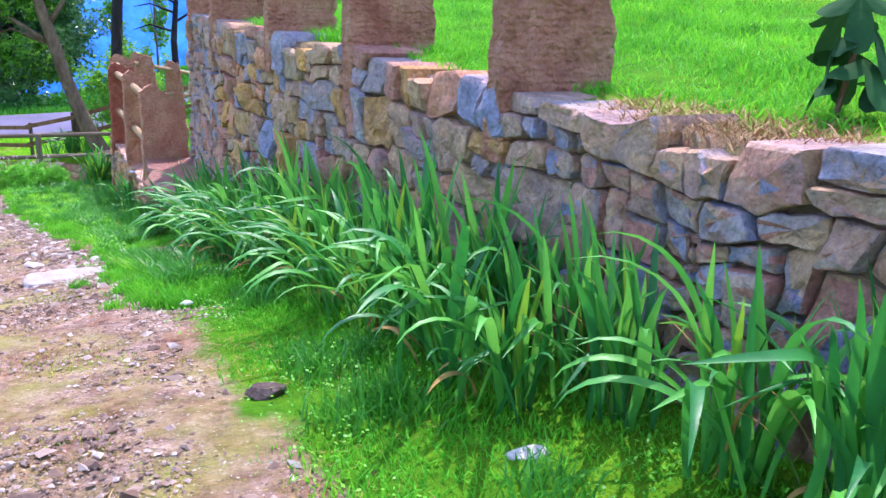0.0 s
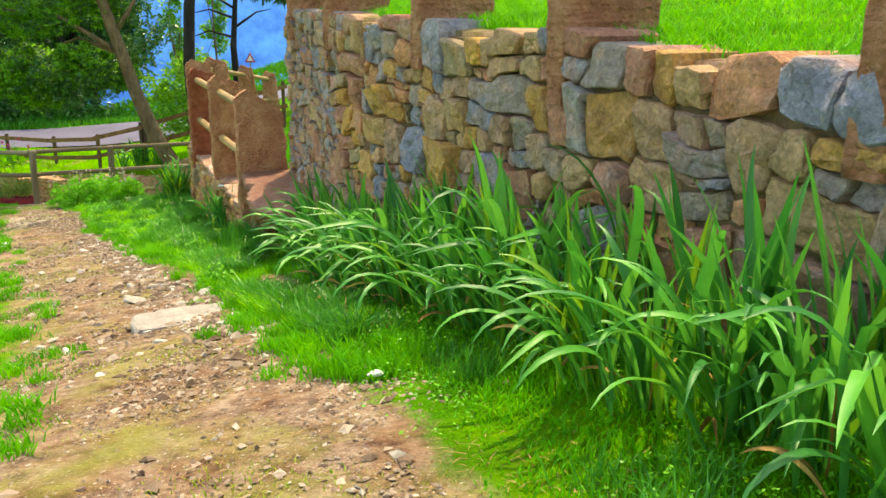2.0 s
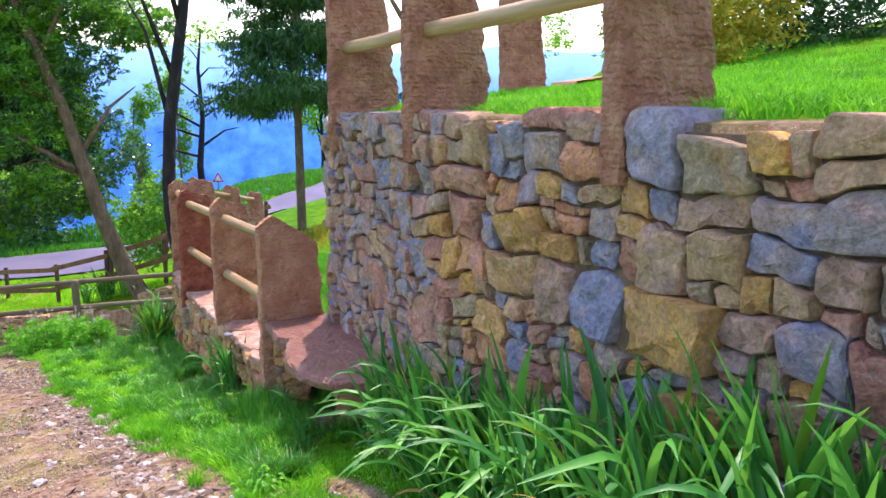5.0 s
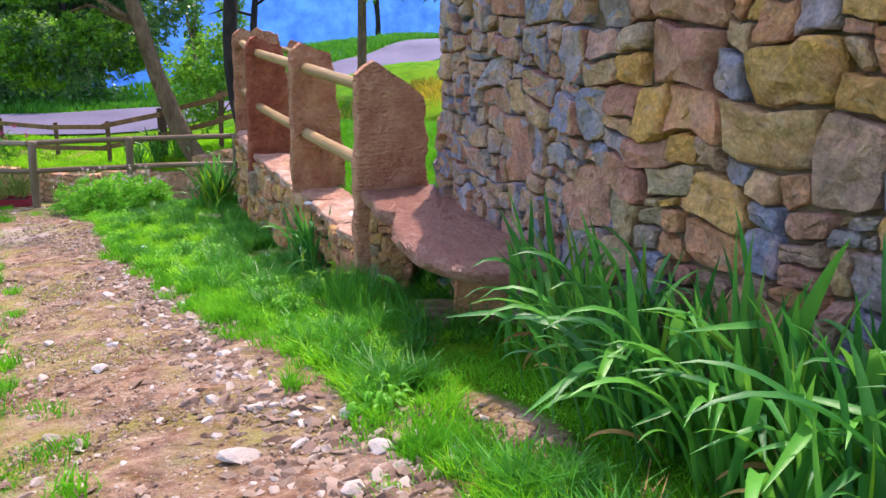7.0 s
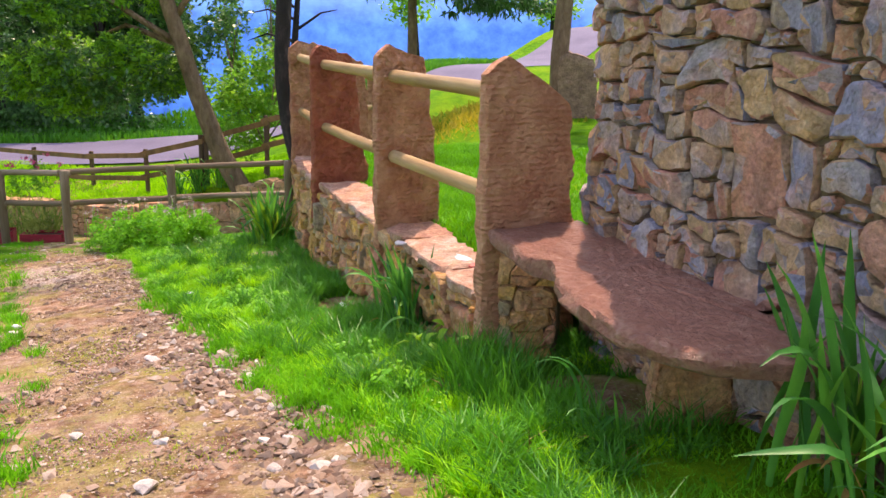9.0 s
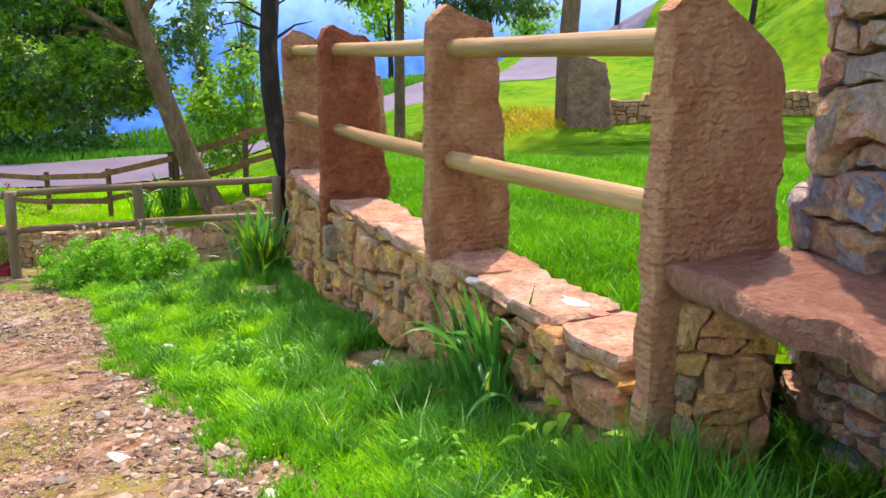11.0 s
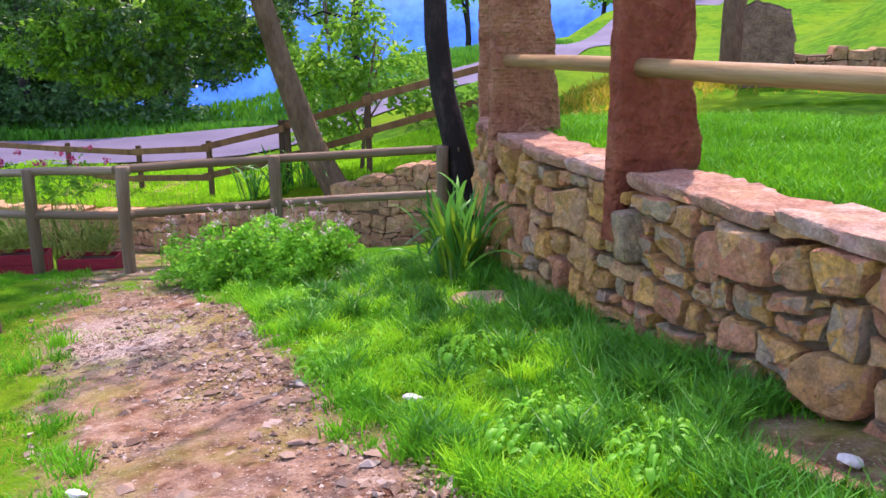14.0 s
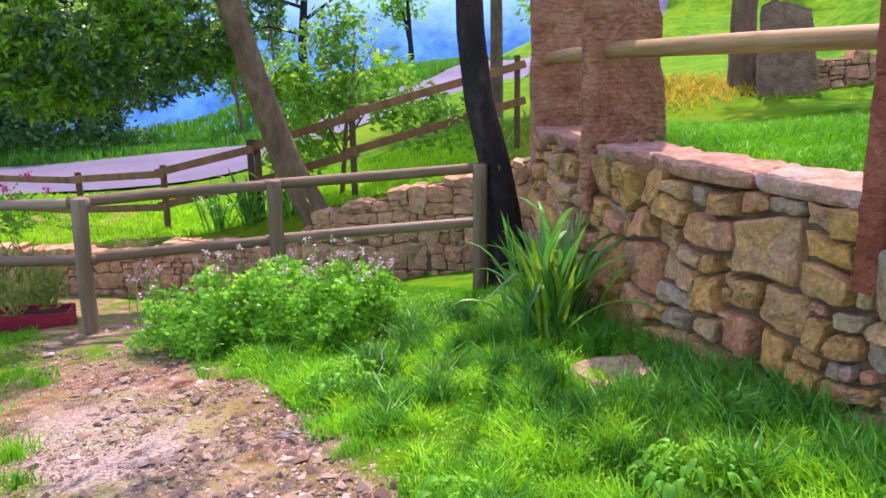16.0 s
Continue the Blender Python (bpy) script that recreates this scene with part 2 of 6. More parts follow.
M["iris"] = material("iris_leaf", [(0.0, (0.012, 0.14, 0.04)), (1.0, (0.10, 0.43, 0.05)), (0.5, (0.038, 0.27, 0.044))], scale=6, rough=0.44, bump=0.1, vary=0.6, spec=0.4, through_light=0.27, stretch=(1, 1, 0.3))
M["grass"] = material("grass_blade", [(0.0, (0.018, 0.17, 0.012)), (1.0, (0.18, 0.58, 0.03)), (0.5, (0.065, 0.40, 0.018))], scale=2.6, rough=0.55, bump=0.0, vary=0.25, island=True, spec=0.1, through_light=0.32)
M["lawn"] = material("lawn_blade", [(0.0, (0.015, 0.15, 0.01)), (1.0, (0.12, 0.51, 0.018)), (0.5, (0.05, 0.35, 0.012))], scale=1.3, rough=0.55, bump=0.0, vary=0.25, island=True, spec=0.15, through_light=0.28)
M["path_blade"] = material("path_grass_blade", [(0.0, (0.10, 0.26, 0.02)), (1.0, (0.44, 0.46, 0.08)), (0.5, (0.24, 0.38, 0.035))], scale=2, rough=0.6, bump=0.0, vary=0.5, island=True, spec=0.1, through_light=0.3)
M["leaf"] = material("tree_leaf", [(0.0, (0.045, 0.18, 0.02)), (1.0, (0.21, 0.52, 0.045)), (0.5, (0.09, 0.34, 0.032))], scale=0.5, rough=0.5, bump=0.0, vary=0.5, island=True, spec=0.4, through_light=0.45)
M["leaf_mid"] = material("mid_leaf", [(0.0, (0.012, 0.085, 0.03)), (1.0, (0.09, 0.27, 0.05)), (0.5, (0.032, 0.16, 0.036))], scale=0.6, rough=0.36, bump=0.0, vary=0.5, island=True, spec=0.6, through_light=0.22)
M["leaf_dark"] = material("dark_leaf", [(0.0, (0.01, 0.06, 0.02)), (1.0, (0.05, 0.20, 0.04)), (0.5, (0.02, 0.11, 0.025))], scale=0.5, rough=0.5, bump=0.0, vary=0.5, island=True, spec=0.4, through_light=0.2)
M["asphalt"] = material("asphalt", [(0.0, (0.09, 0.088, 0.155)), (1.0, (0.165, 0.155, 0.24))], scale=0.7, rough=0.85, bump=0.3, bump_scale=60)
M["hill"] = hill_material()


def ground_material():
    """Grass, dirt and gravel, mixed by the plan of the path (attribute dirt) and by noise."""
    m = bpy.data.materials.new("ground_cover")
    m.use_nodes = True
    n, l = m.node_tree.nodes, m.node_tree.links
    b = n["Principled BSDF"]
    b.inputs["Roughness"].default_value = 0.9
    b.inputs["Specular IOR Level"].default_value = 0.03
    co = n.new("ShaderNodeTexCoord")

    def tex(scale, detail=6):
        t = n.new("ShaderNodeTexNoise")
        t.inputs["Scale"].default_value, t.inputs["Detail"].default_value = scale, detail
        t.inputs["Roughness"].default_value = 0.65
        l.new(co.outputs["Object"], t.inputs["Vector"])
        return t.outputs["Fac"]

    def ramp(fac, *stops):
        r = n.new("ShaderNodeValToRGB")
        for k, (p, c) in enumerate(stops):
            e = r.color_ramp.elements[k] if k < 2 else r.color_ramp.elements.new(p)
            e.position, e.color = p, (*c, 1)
        l.new(fac, r.inputs["Fac"])
        return r.outputs["Color"]

    grass = ramp(tex(3), (0.3, (0.022, 0.11, 0.006)), (0.7, (0.12, 0.30, 0.010)), (0.5, (0.055, 0.21, 0.008)))
    sweep = n.new("ShaderNodeMix")
    sweep.data_type = "RGBA"
    sweep.inputs["B"].default_value = (0.19, 0.32, 0.012, 1)
    wide = n.new("ShaderNodeMapRange")
    wide.inputs["From Min"].default_value, wide.inputs["From Max"].default_value, wide.inputs["To Max"].default_value = 0.45, 0.62, 0.5
    l.new(tex(0.35, 5), wide.inputs["Value"])
    l.new(wide.outputs[0], sweep.inputs["Factor"])
    l.new(grass, sweep.inputs["A"])
    grass = sweep.outputs["Result"]
    soil = ramp(tex(7, 12), (0.36, (0.09, 0.040, 0.027)), (0.68, (0.47, 0.335, 0.25)), (0.45, (0.20, 0.105, 0.066)), (0.56, (0.33, 0.20, 0.13)))
    grit = n.new("ShaderNodeTexVoronoi")
    grit.inputs["Scale"].default_value = 42
    l.new(co.outputs["Object"], grit.inputs["Vector"])
    stones = ramp(grit.outputs["Distance"], (0.18, (1, 1, 1)), (0.34, (0, 0, 0)))
    pale = ramp(tex(40, 2), (0.52, (0, 0, 0)), (0.60, (1, 1, 1)))
    both = n.new("ShaderNodeMath")
    both.operation = "MULTIPLY"
    l.new(stones, both.inputs[0])
    l.new(pale, both.inputs[1])
    dirt = n.new("ShaderNodeMix")
    dirt.data_type = "RGBA"
    l.new(both.outputs[0], dirt.inputs["Factor"])
    l.new(soil, dirt.inputs["A"])
    dirt.inputs["B"].default_value = (0.56, 0.47, 0.40, 1)
    plan = n.new("ShaderNodeAttribute")
    plan.attribute_name = "pale"
    speck = ramp(tex(60, 4), (0.42, (0.26, 0.19, 0.15)), (0.62, (0.56, 0.50, 0.46)), (0.5, (0.42, 0.34, 0.29)))
    worn = n.new("ShaderNodeMath")
    worn.operation = "MULTIPLY_ADD"
    worn.inputs[1].default_value, worn.inputs[2].default_value = 1.5, -0.6
    l.new(tex(4.5, 8), worn.inputs[0])
    share = n.new("ShaderNodeMath")
    share.operation = "MULTIPLY_ADD"
    share.use_clamp = True
    share.inputs[1].default_value = 0.9
    l.new(plan.outputs["Fac"], share.inputs[0])
    l.new(worn.outputs[0], share.inputs[2])
    gritty = n.new("ShaderNodeMix")
    gritty.data_type = "RGBA"
    l.new(share.outputs[0], gritty.inputs["Factor"])
    l.new(dirt.outputs["Result"], gritty.inputs["A"])
    l.new(speck, gritty.inputs["B"])
    dirt = gritty
    moss = n.new("ShaderNodeMix")
    moss.data_type = "RGBA"
    green = n.new("ShaderNodeMapRange")
    green.inputs["From Min"].default_value, green.inputs["From Max"].default_value = 0.46, 0.64
    green.inputs["To Max"].default_value = 0.65
    l.new(tex(1.7, 10), green.inputs["Value"])
    l.new(green.outputs[0], moss.inputs["Factor"])
    l.new(dirt.outputs["Result"], moss.inputs["A"])
    moss.inputs["B"].default_value = (0.28, 0.29, 0.06, 1)
    at = n.new("ShaderNodeAttribute")
    at.attribute_name = "dirt"
    add = n.new("ShaderNodeMath")
    l.new(at.outputs["Fac"], add.inputs[0])
    wob = n.new("ShaderNodeMapRange")
    wob.inputs["To Min"].default_value, wob.inputs["To Max"].default_value = -0.55, 0.55
    l.new(tex(2.6, 8), wob.inputs["Value"])
    l.new(wob.outputs[0], add.inputs[1])
    edge = n.new("ShaderNodeMapRange")
    edge.inputs["From Min"].default_value, edge.inputs["From Max"].default_value = 0.40, 0.60
    l.new(add.outputs[0], edge.inputs["Value"])
    mix = n.new("ShaderNodeMix")
    mix.data_type = "RGBA"
    l.new(edge.outputs[0], mix.inputs["Factor"])
    l.new(grass, mix.inputs["A"])
    l.new(moss.outputs["Result"], mix.inputs["B"])
    l.new(mix.outputs["Result"], b.inputs["Base Color"])
    bp = n.new("ShaderNodeBump")
    bp.inputs["Strength"].default_value, bp.inputs["Distance"].default_value = 1.0, 0.04
    l.new(tex(22, 9), bp.inputs["Height"])
    l.new(bp.outputs[0], b.inputs["Normal"])
    return m


M["ground"] = ground_material()


# ---- building helpers ----
def mesh_of(name, verts, faces, mat=None, smooth=False):
    me = bpy.data.meshes.new(name)
    me.from_pydata([tuple(v) for v in verts], [], [tuple(f) for f in faces])
    if mat is not None:
        me.materials.append(mat)
    if smooth:
        me.polygons.foreach_set("use_smooth", [True] * len(me.polygons))
    me.update()
    return me


def big_mesh(name, verts, faces, mat, smooth=False):
    """A mesh of many faces of one size, from arrays."""
    verts, faces = np.asarray(verts, np.float32), np.asarray(faces, np.int32)
    k = faces.shape[1]
    me = bpy.data.meshes.new(name)
    me.vertices.add(len(verts))
    me.vertices.foreach_set("co", verts.ravel())
    me.loops.add(faces.size)
    me.loops.foreach_set("vertex_index", faces.ravel())
    me.polygons.add(len(faces))
    me.polygons.foreach_set("loop_start", np.arange(0, faces.size, k, dtype=np.int32))
    me.polygons.foreach_set("use_smooth", np.full(len(faces), smooth))
    me.materials.append(mat)
    me.update(calc_edges=True)
    return me


def part(name, me, parent, label="", m=None):
    """A mesh as one part under a thing (me: a mesh, in the thing's own space)."""
    ob = new(name, me)
    ob.parent = parent
    if m is not None:
        ob.matrix_basis = m
    if label:
        ob["label"] = label
    return ob


def thing(name, label, category, at=(0, 0, 0), group="", kind="", me=None):
    ob = new(name, me)
    ob.location = at
    return tagged(ob, label, category, group, kind)


def pole_mesh(name, a, b, r, mat, sides=12, wobble=0.06, r2=None, rings=8, seed=0):
    """A round pole from a to b, a little uneven, its ends slightly rounded."""
    rng = random.Random(seed)
    a, b = Vector(a), Vector(b)
    ax = (b - a).normalized()
    up = Vector((0, 0, 1)) if abs(ax.z) < 0.9 else Vector((1, 0, 0))
    e1 = ax.cross(up).normalized()
    e2 = ax.cross(e1)
    r2 = r if r2 is None else r2
    L = (b - a).length
    vs, fs = [], []
    ph = rng.random() * 9
    prof = [(0, 0.86)] + [(min(0.012 / L, 0.05), 1.0)] + [(k / rings, 1.0) for k in range(1, rings)] + [(1 - min(0.012 / L, 0.05), 1.0), (1, 0.86)]
    for t, w in prof:
        c = a.lerp(b, t) + (e1 * math.sin(ph + t * 4) + e2 * math.cos(ph * 2 + t * 3)) * r * wobble * 1.5
        for k in range(sides):
            q = 2 * math.pi * k / sides
            rr = (r + (r2 - r) * t) * w * (1 + wobble * noise.noise((math.cos(q) + ph, math.sin(q), t * 3)))
            vs.append(c + (e1 * math.cos(q) + e2 * math.sin(q)) * rr)
    for i in range(len(prof) - 1):
        for k in range(sides):
            fs.append((i * sides + k, i * sides + (k + 1) % sides, (i + 1) * sides + (k + 1) % sides, (i + 1) * sides + k))
    fs.append(tuple(range(sides))[::-1])
    fs.append(tuple((len(prof) - 1) * sides + k for k in range(sides)))
    return mesh_of(name, vs, fs, mat, True)


def along(a, b):
    """The pose that lays a pole built up the z axis from a to b, and the pole's length."""
    d = Vector(b) - Vector(a)
    return Matrix.Translation(Vector(a)) @ d.to_track_quat("Z", "Y").to_matrix().to_4x4(), d.length


def tube_mesh(name, pts, radii, mat, sides=10, rough=0.12, seed=0):
    """A bent tapering limb through pts."""
    pts = [Vector(p) for p in pts]
    vs, fs = [], []
    for i, p in enumerate(pts):
        ax = (pts[min(i + 1, len(pts) - 1)] - pts[max(i - 1, 0)]).normalized()
        e1 = ax.cross(Vector((0.31, 0.9, 0.2))).normalized()
        e2 = ax.cross(e1)
        for k in range(sides):
            q = 2 * math.pi * k / sides
            w = radii[i] * (1 + rough * noise.noise((math.cos(q) * 1.3 + seed, math.sin(q) * 1.3, p.z * 2.5)))
            vs.append(p + (e1 * math.cos(q) + e2 * math.sin(q)) * w)
    for i in range(len(pts) - 1):
        for k in range(sides):
            fs.append((i * sides + k, i * sides + (k + 1) % sides, (i + 1) * sides + (k + 1) % sides, (i + 1) * sides + k))
    fs.append(tuple((len(pts) - 1) * sides + k for k in range(sides)))
    fs.append(tuple(range(sides))[::-1])
    return mesh_of(name, vs, fs, mat, True)


def box_mesh(name, size, mat, bevel=0.01, centre=(0, 0, 0)):
    bm = bmesh.new()
    bmesh.ops.create_cube(bm, size=1)
    for v in bm.verts:
        v.co = Vector((v.co.x * size[0] + centre[0], v.co.y * size[1] + centre[1], v.co.z * size[2] + centre[2]))
    bmesh.ops.bevel(bm, geom=bm.edges[:], offset=bevel, segments=2, affect="EDGES")
    me = bpy.data.meshes.new(name)
    bm.to_mesh(me)
    bm.free()
    me.materials.append(mat)
    return me


def beam_between(name, a, b, width, height, mat, bevel=0.008):
    """A sawn board from a to b: the mesh and its pose."""
    a, b = Vector(a), Vector(b)
    d = b - a
    me = box_mesh(name, (d.length, width, height), mat, bevel)
    q = d.to_track_quat("X", "Z").to_matrix().to_4x4()
    return me, Matrix.Translation((a + b) / 2) @ q


# ---- the lie of the land ----
PD, PR = (-0.5245, 0.8514), (0.8514, 0.5245)   # along the path, and to its right


def su(x, y):
    return PD[0] * x + PD[1] * y, PR[0] * x + PR[1] * y


def xy(s, u):
    return PD[0] * s + PR[0] * u, PD[1] * s + PR[1] * u


LINE_S = (-60, -4, 0.9, 3.8, 5.1, 6.2, 7.1, 8.1, 9.4, 10.5, 11.5, 14.2, 16.2, 18.3, 21.35, 22.3, 24, 25.5, 28, 60)
LINE_Z = (6, 0.95, 0.6, 0.38, 0.2, 0.0, -0.2, -0.45, -0.68, -0.86, -1.03, -1.44, -1.69, -1.94, -2.3, -2.5, -2.95, -3.35, -3.6, -3.8)
FAR = ((-40, 26, -3.0), (-17, 29, -2.66), (-13.5, 24.8, -2.95), (-11.5, 24.4, -2.8), (-13, 28, -2.75), (-9.6, 24.0, -2.38), (-8.2, 23.8, -1.95), (-6.8, 23.7, -1.55),
       (-14, 36, -2.75), (-9.1, 40, -2.1), (-7.4, 43.2, -1.55), (-5, 48.3, -0.9), (3.8, 69.5, 1.0), (-2.8, 24.8, -0.95), (-2, 22, -0.85), (3, 24.6, -0.8), (-4, 27.5, -0.7),
       (-1, 27.5, -0.4), (4, 27.5, 0.0), (8, 35, 3.0), (-30, 60, -5), (-60, 60, -9), (-20, 90, -7), (22, 80, 9), (0, 140, 2), (-6, 30, -1.7), (-5, 36, -1.0))


def near_z(x, y):
    s, u = su(x, y)
    return np.interp(s, LINE_S, LINE_Z) + np.interp(s, (18.5, 21.5), (0.07, -0.05)) * (np.clip(u, -3.0, 4.2) - 1.0)


def far_z(x, y):
    x, y = np.asarray(x, float), np.asarray(y, float)
    top = bot = 0
    for px, py, pz in FAR:
        w = ((x - px) ** 2 + (y - py) ** 2 + 1.5) ** -1.6
        top, bot = top + w * pz, bot + w
    return top / bot


ROAD_X = (-60, -30, -20, -15, -12.2, -10.6, -8.8, -6.2, -3, 2.2, 9)
ROAD_Y = (22.5, 26.8, 28.0, 29.6, 32.0, 36, 41.5, 47.5, 56, 70, 90)


def fall(x, y):
    """How far the land drops beyond the road's far verge."""
    over = np.minimum(y - np.interp(x, ROAD_X, ROAD_Y), np.interp(y, ROAD_Y, ROAD_X) - x)
    return np.where(x < 9, np.clip(over - 3.4, 0, 560) * 0.45, 0)


def ret_y(x):
    """The line of the far retaining wall."""
    return 23.5 - 0.165 * (np.asarray(x, float) + 9.55)


def ground_z(x, y):
    x, y = np.asarray(x, float), np.asarray(y, float)
    k = np.clip((y - ret_y(x) - 0.08) / 0.2, 0, 1)
    z = near_z(x, y) * (1 - k) + far_z(x, y) * k - fall(x, y)
    far = np.hypot(x, y - 20)
    return np.where(far > 120, z - (far - 120) * 0.02, z)


def path_dirt(x, y):
    """1 on the trodden path, 0 on grass."""
    s, u = su(x, y)
    left = np.interp(s, (-3, 3.6, 6.6, 9.2, 10.9, 12, 14.8, 16.5, 18, 30), (-1.2, -0.8, 0.0, 0.16, 0.12, 0.02, -0.04, 0.12, 0.1, 0.1))
    right = np.interp(s, (-3, 1.6, 3.7, 5.4, 7.1, 9.4, 10.9, 12.4, 13.3, 14.6, 16, 17, 19, 19.8, 21, 23), (1.1, 1.15, 1.24, 1.4, 1.58, 1.66, 1.78, 1.86, 1.64, 1.53, 1.44, 1.44, 1.5, 1.3, 1.9, 3.0))
    d = np.minimum((u - left) * 0.55, right - u)
    k = np.clip(0.5 + d / 0.5, 0, 1) * np.interp(s, (19.3, 20.3), (1, 0.55))
    mud = np.clip(1.6 - 1.3 * np.hypot((s - 9.1) / 0.75, (u - 1.95) / 0.33), 0, 1)
    bare = np.clip(1.5 - 1.2 * np.hypot((s - 14.3) / 0.55, (u - 2.66) / 0.3), 0, 1)
    under = np.clip(1.5 - 1.2 * np.hypot((s - 10.95) / 0.7, (u - 2.8) / 0.36), 0, 1)
    return np.where(s > 30, 0, np.maximum.reduce([k, mud, bare, under]))


def fine_steps(a, b, step, lo, hi):
    mid = np.arange(a, b, step)
    grow = np.cumsum(0.4 * 1.32 ** np.arange(34))
    return np.unique(np.r_[a - grow[a - grow > lo], lo, mid, b + grow[b + grow < hi], hi])


gx, gy = fine_steps(-14, 3.5, 0.14, -3500, 3500), fine_steps(-2, 24.4, 0.14, -3500, 3500)
gx, gy = np.unique(np.r_[gx, np.arange(-45, -14.2, 0.7), np.arange(3.8, 16, 0.7)]), np.unique(np.r_[gy, np.arange(24.8, 95, 0.8)])
X, Y = np.meshgrid(gx, gy)
Z = ground_z(X, Y)
bumps = np.array([[noise.fractal((a * 1.7, b * 1.7, 0), 1, 2, 4) for a in gx] for b in gy]) * 0.025
Z = Z + np.where((np.abs(X) < 40) & (np.abs(Y) < 60), bumps, 0)
W = len(gx)
idx = np.arange(len(gy) * W).reshape(len(gy), W)
quads = np.stack([idx[:-1, :-1], idx[:-1, 1:], idx[1:, 1:], idx[1:, :-1]], -1).reshape(-1, 4)
ground_me = big_mesh("ground", np.stack([X, Y, Z], -1).reshape(-1, 3), quads, M["ground"], True)
ground_me.attributes.new("dirt", "FLOAT", "POINT").data.foreach_set("value", path_dirt(X, Y).ravel().astype(np.float32))
pale = np.clip(1.6 - 1.3 * np.hypot((su(X, Y)[0] - 18.5) / 0.95, (su(X, Y)[1] - 0.6) / 0.5), 0, 1)
ground_me.attributes.new("pale", "FLOAT", "POINT").data.foreach_set("value", pale.ravel().astype(np.float32))
thing("ground", "stony earth path between strips of bright green grass", "ground", kind="structure", me=ground_me)


# ---- walls of rubble stone ----
class Line:
    """A wall's face seen from above, with the open side on its left."""

    def __init__(self, pts, step=0.1):
        p = np.array(pts, float)
        d = np.r_[0, np.cumsum(np.hypot(*np.diff(p, axis=0).T))]
        n = int(d[-1] / step) + 1
        s = np.linspace(0, d[-1], n)
        q = np.stack([np.interp(s, d, p[:, 0]), np.interp(s, d, p[:, 1])], 1)
        for _ in range(6):
            q[1:-1] = (q[:-2] + 2 * q[1:-1] + q[2:]) / 4
        self.q, self.s = q, np.r_[0, np.cumsum(np.hypot(*np.diff(q, axis=0).T))]
        self.length = self.s[-1]

    def at(self, s, d=0.0):
        x, y = np.interp(s, self.s, self.q[:, 0]), np.interp(s, self.s, self.q[:, 1])
        e = 0.12
        tx = np.interp(s + e, self.s, self.q[:, 0]) - np.interp(s - e, self.s, self.q[:, 0])
        ty = np.interp(s + e, self.s, self.q[:, 1]) - np.interp(s - e, self.s, self.q[:, 1])
        r = np.hypot(tx, ty) + 1e-9
        return x - ty / r * d, y + tx / r * d

    def find(self, x, y):
        return float(self.s[np.argmin(np.hypot(self.q[:, 0] - x, self.q[:, 1] - y))])


def clip(poly, a, b, c):
    """The part of poly where a*x + b*y <= c."""
    out = []
    for i, p in enumerate(poly):
        q = poly[(i + 1) % len(poly)]
        fp, fq = a * p[0] + b * p[1] - c, a * q[0] + b * q[1] - c
        if fp <= 0:
            out.append(p)
        if fp * fq < 0:
            t = fp / (fp - fq)
            out.append((p[0] + t * (q[0] - p[0]), p[1] + t * (q[1] - p[1])))
    return out


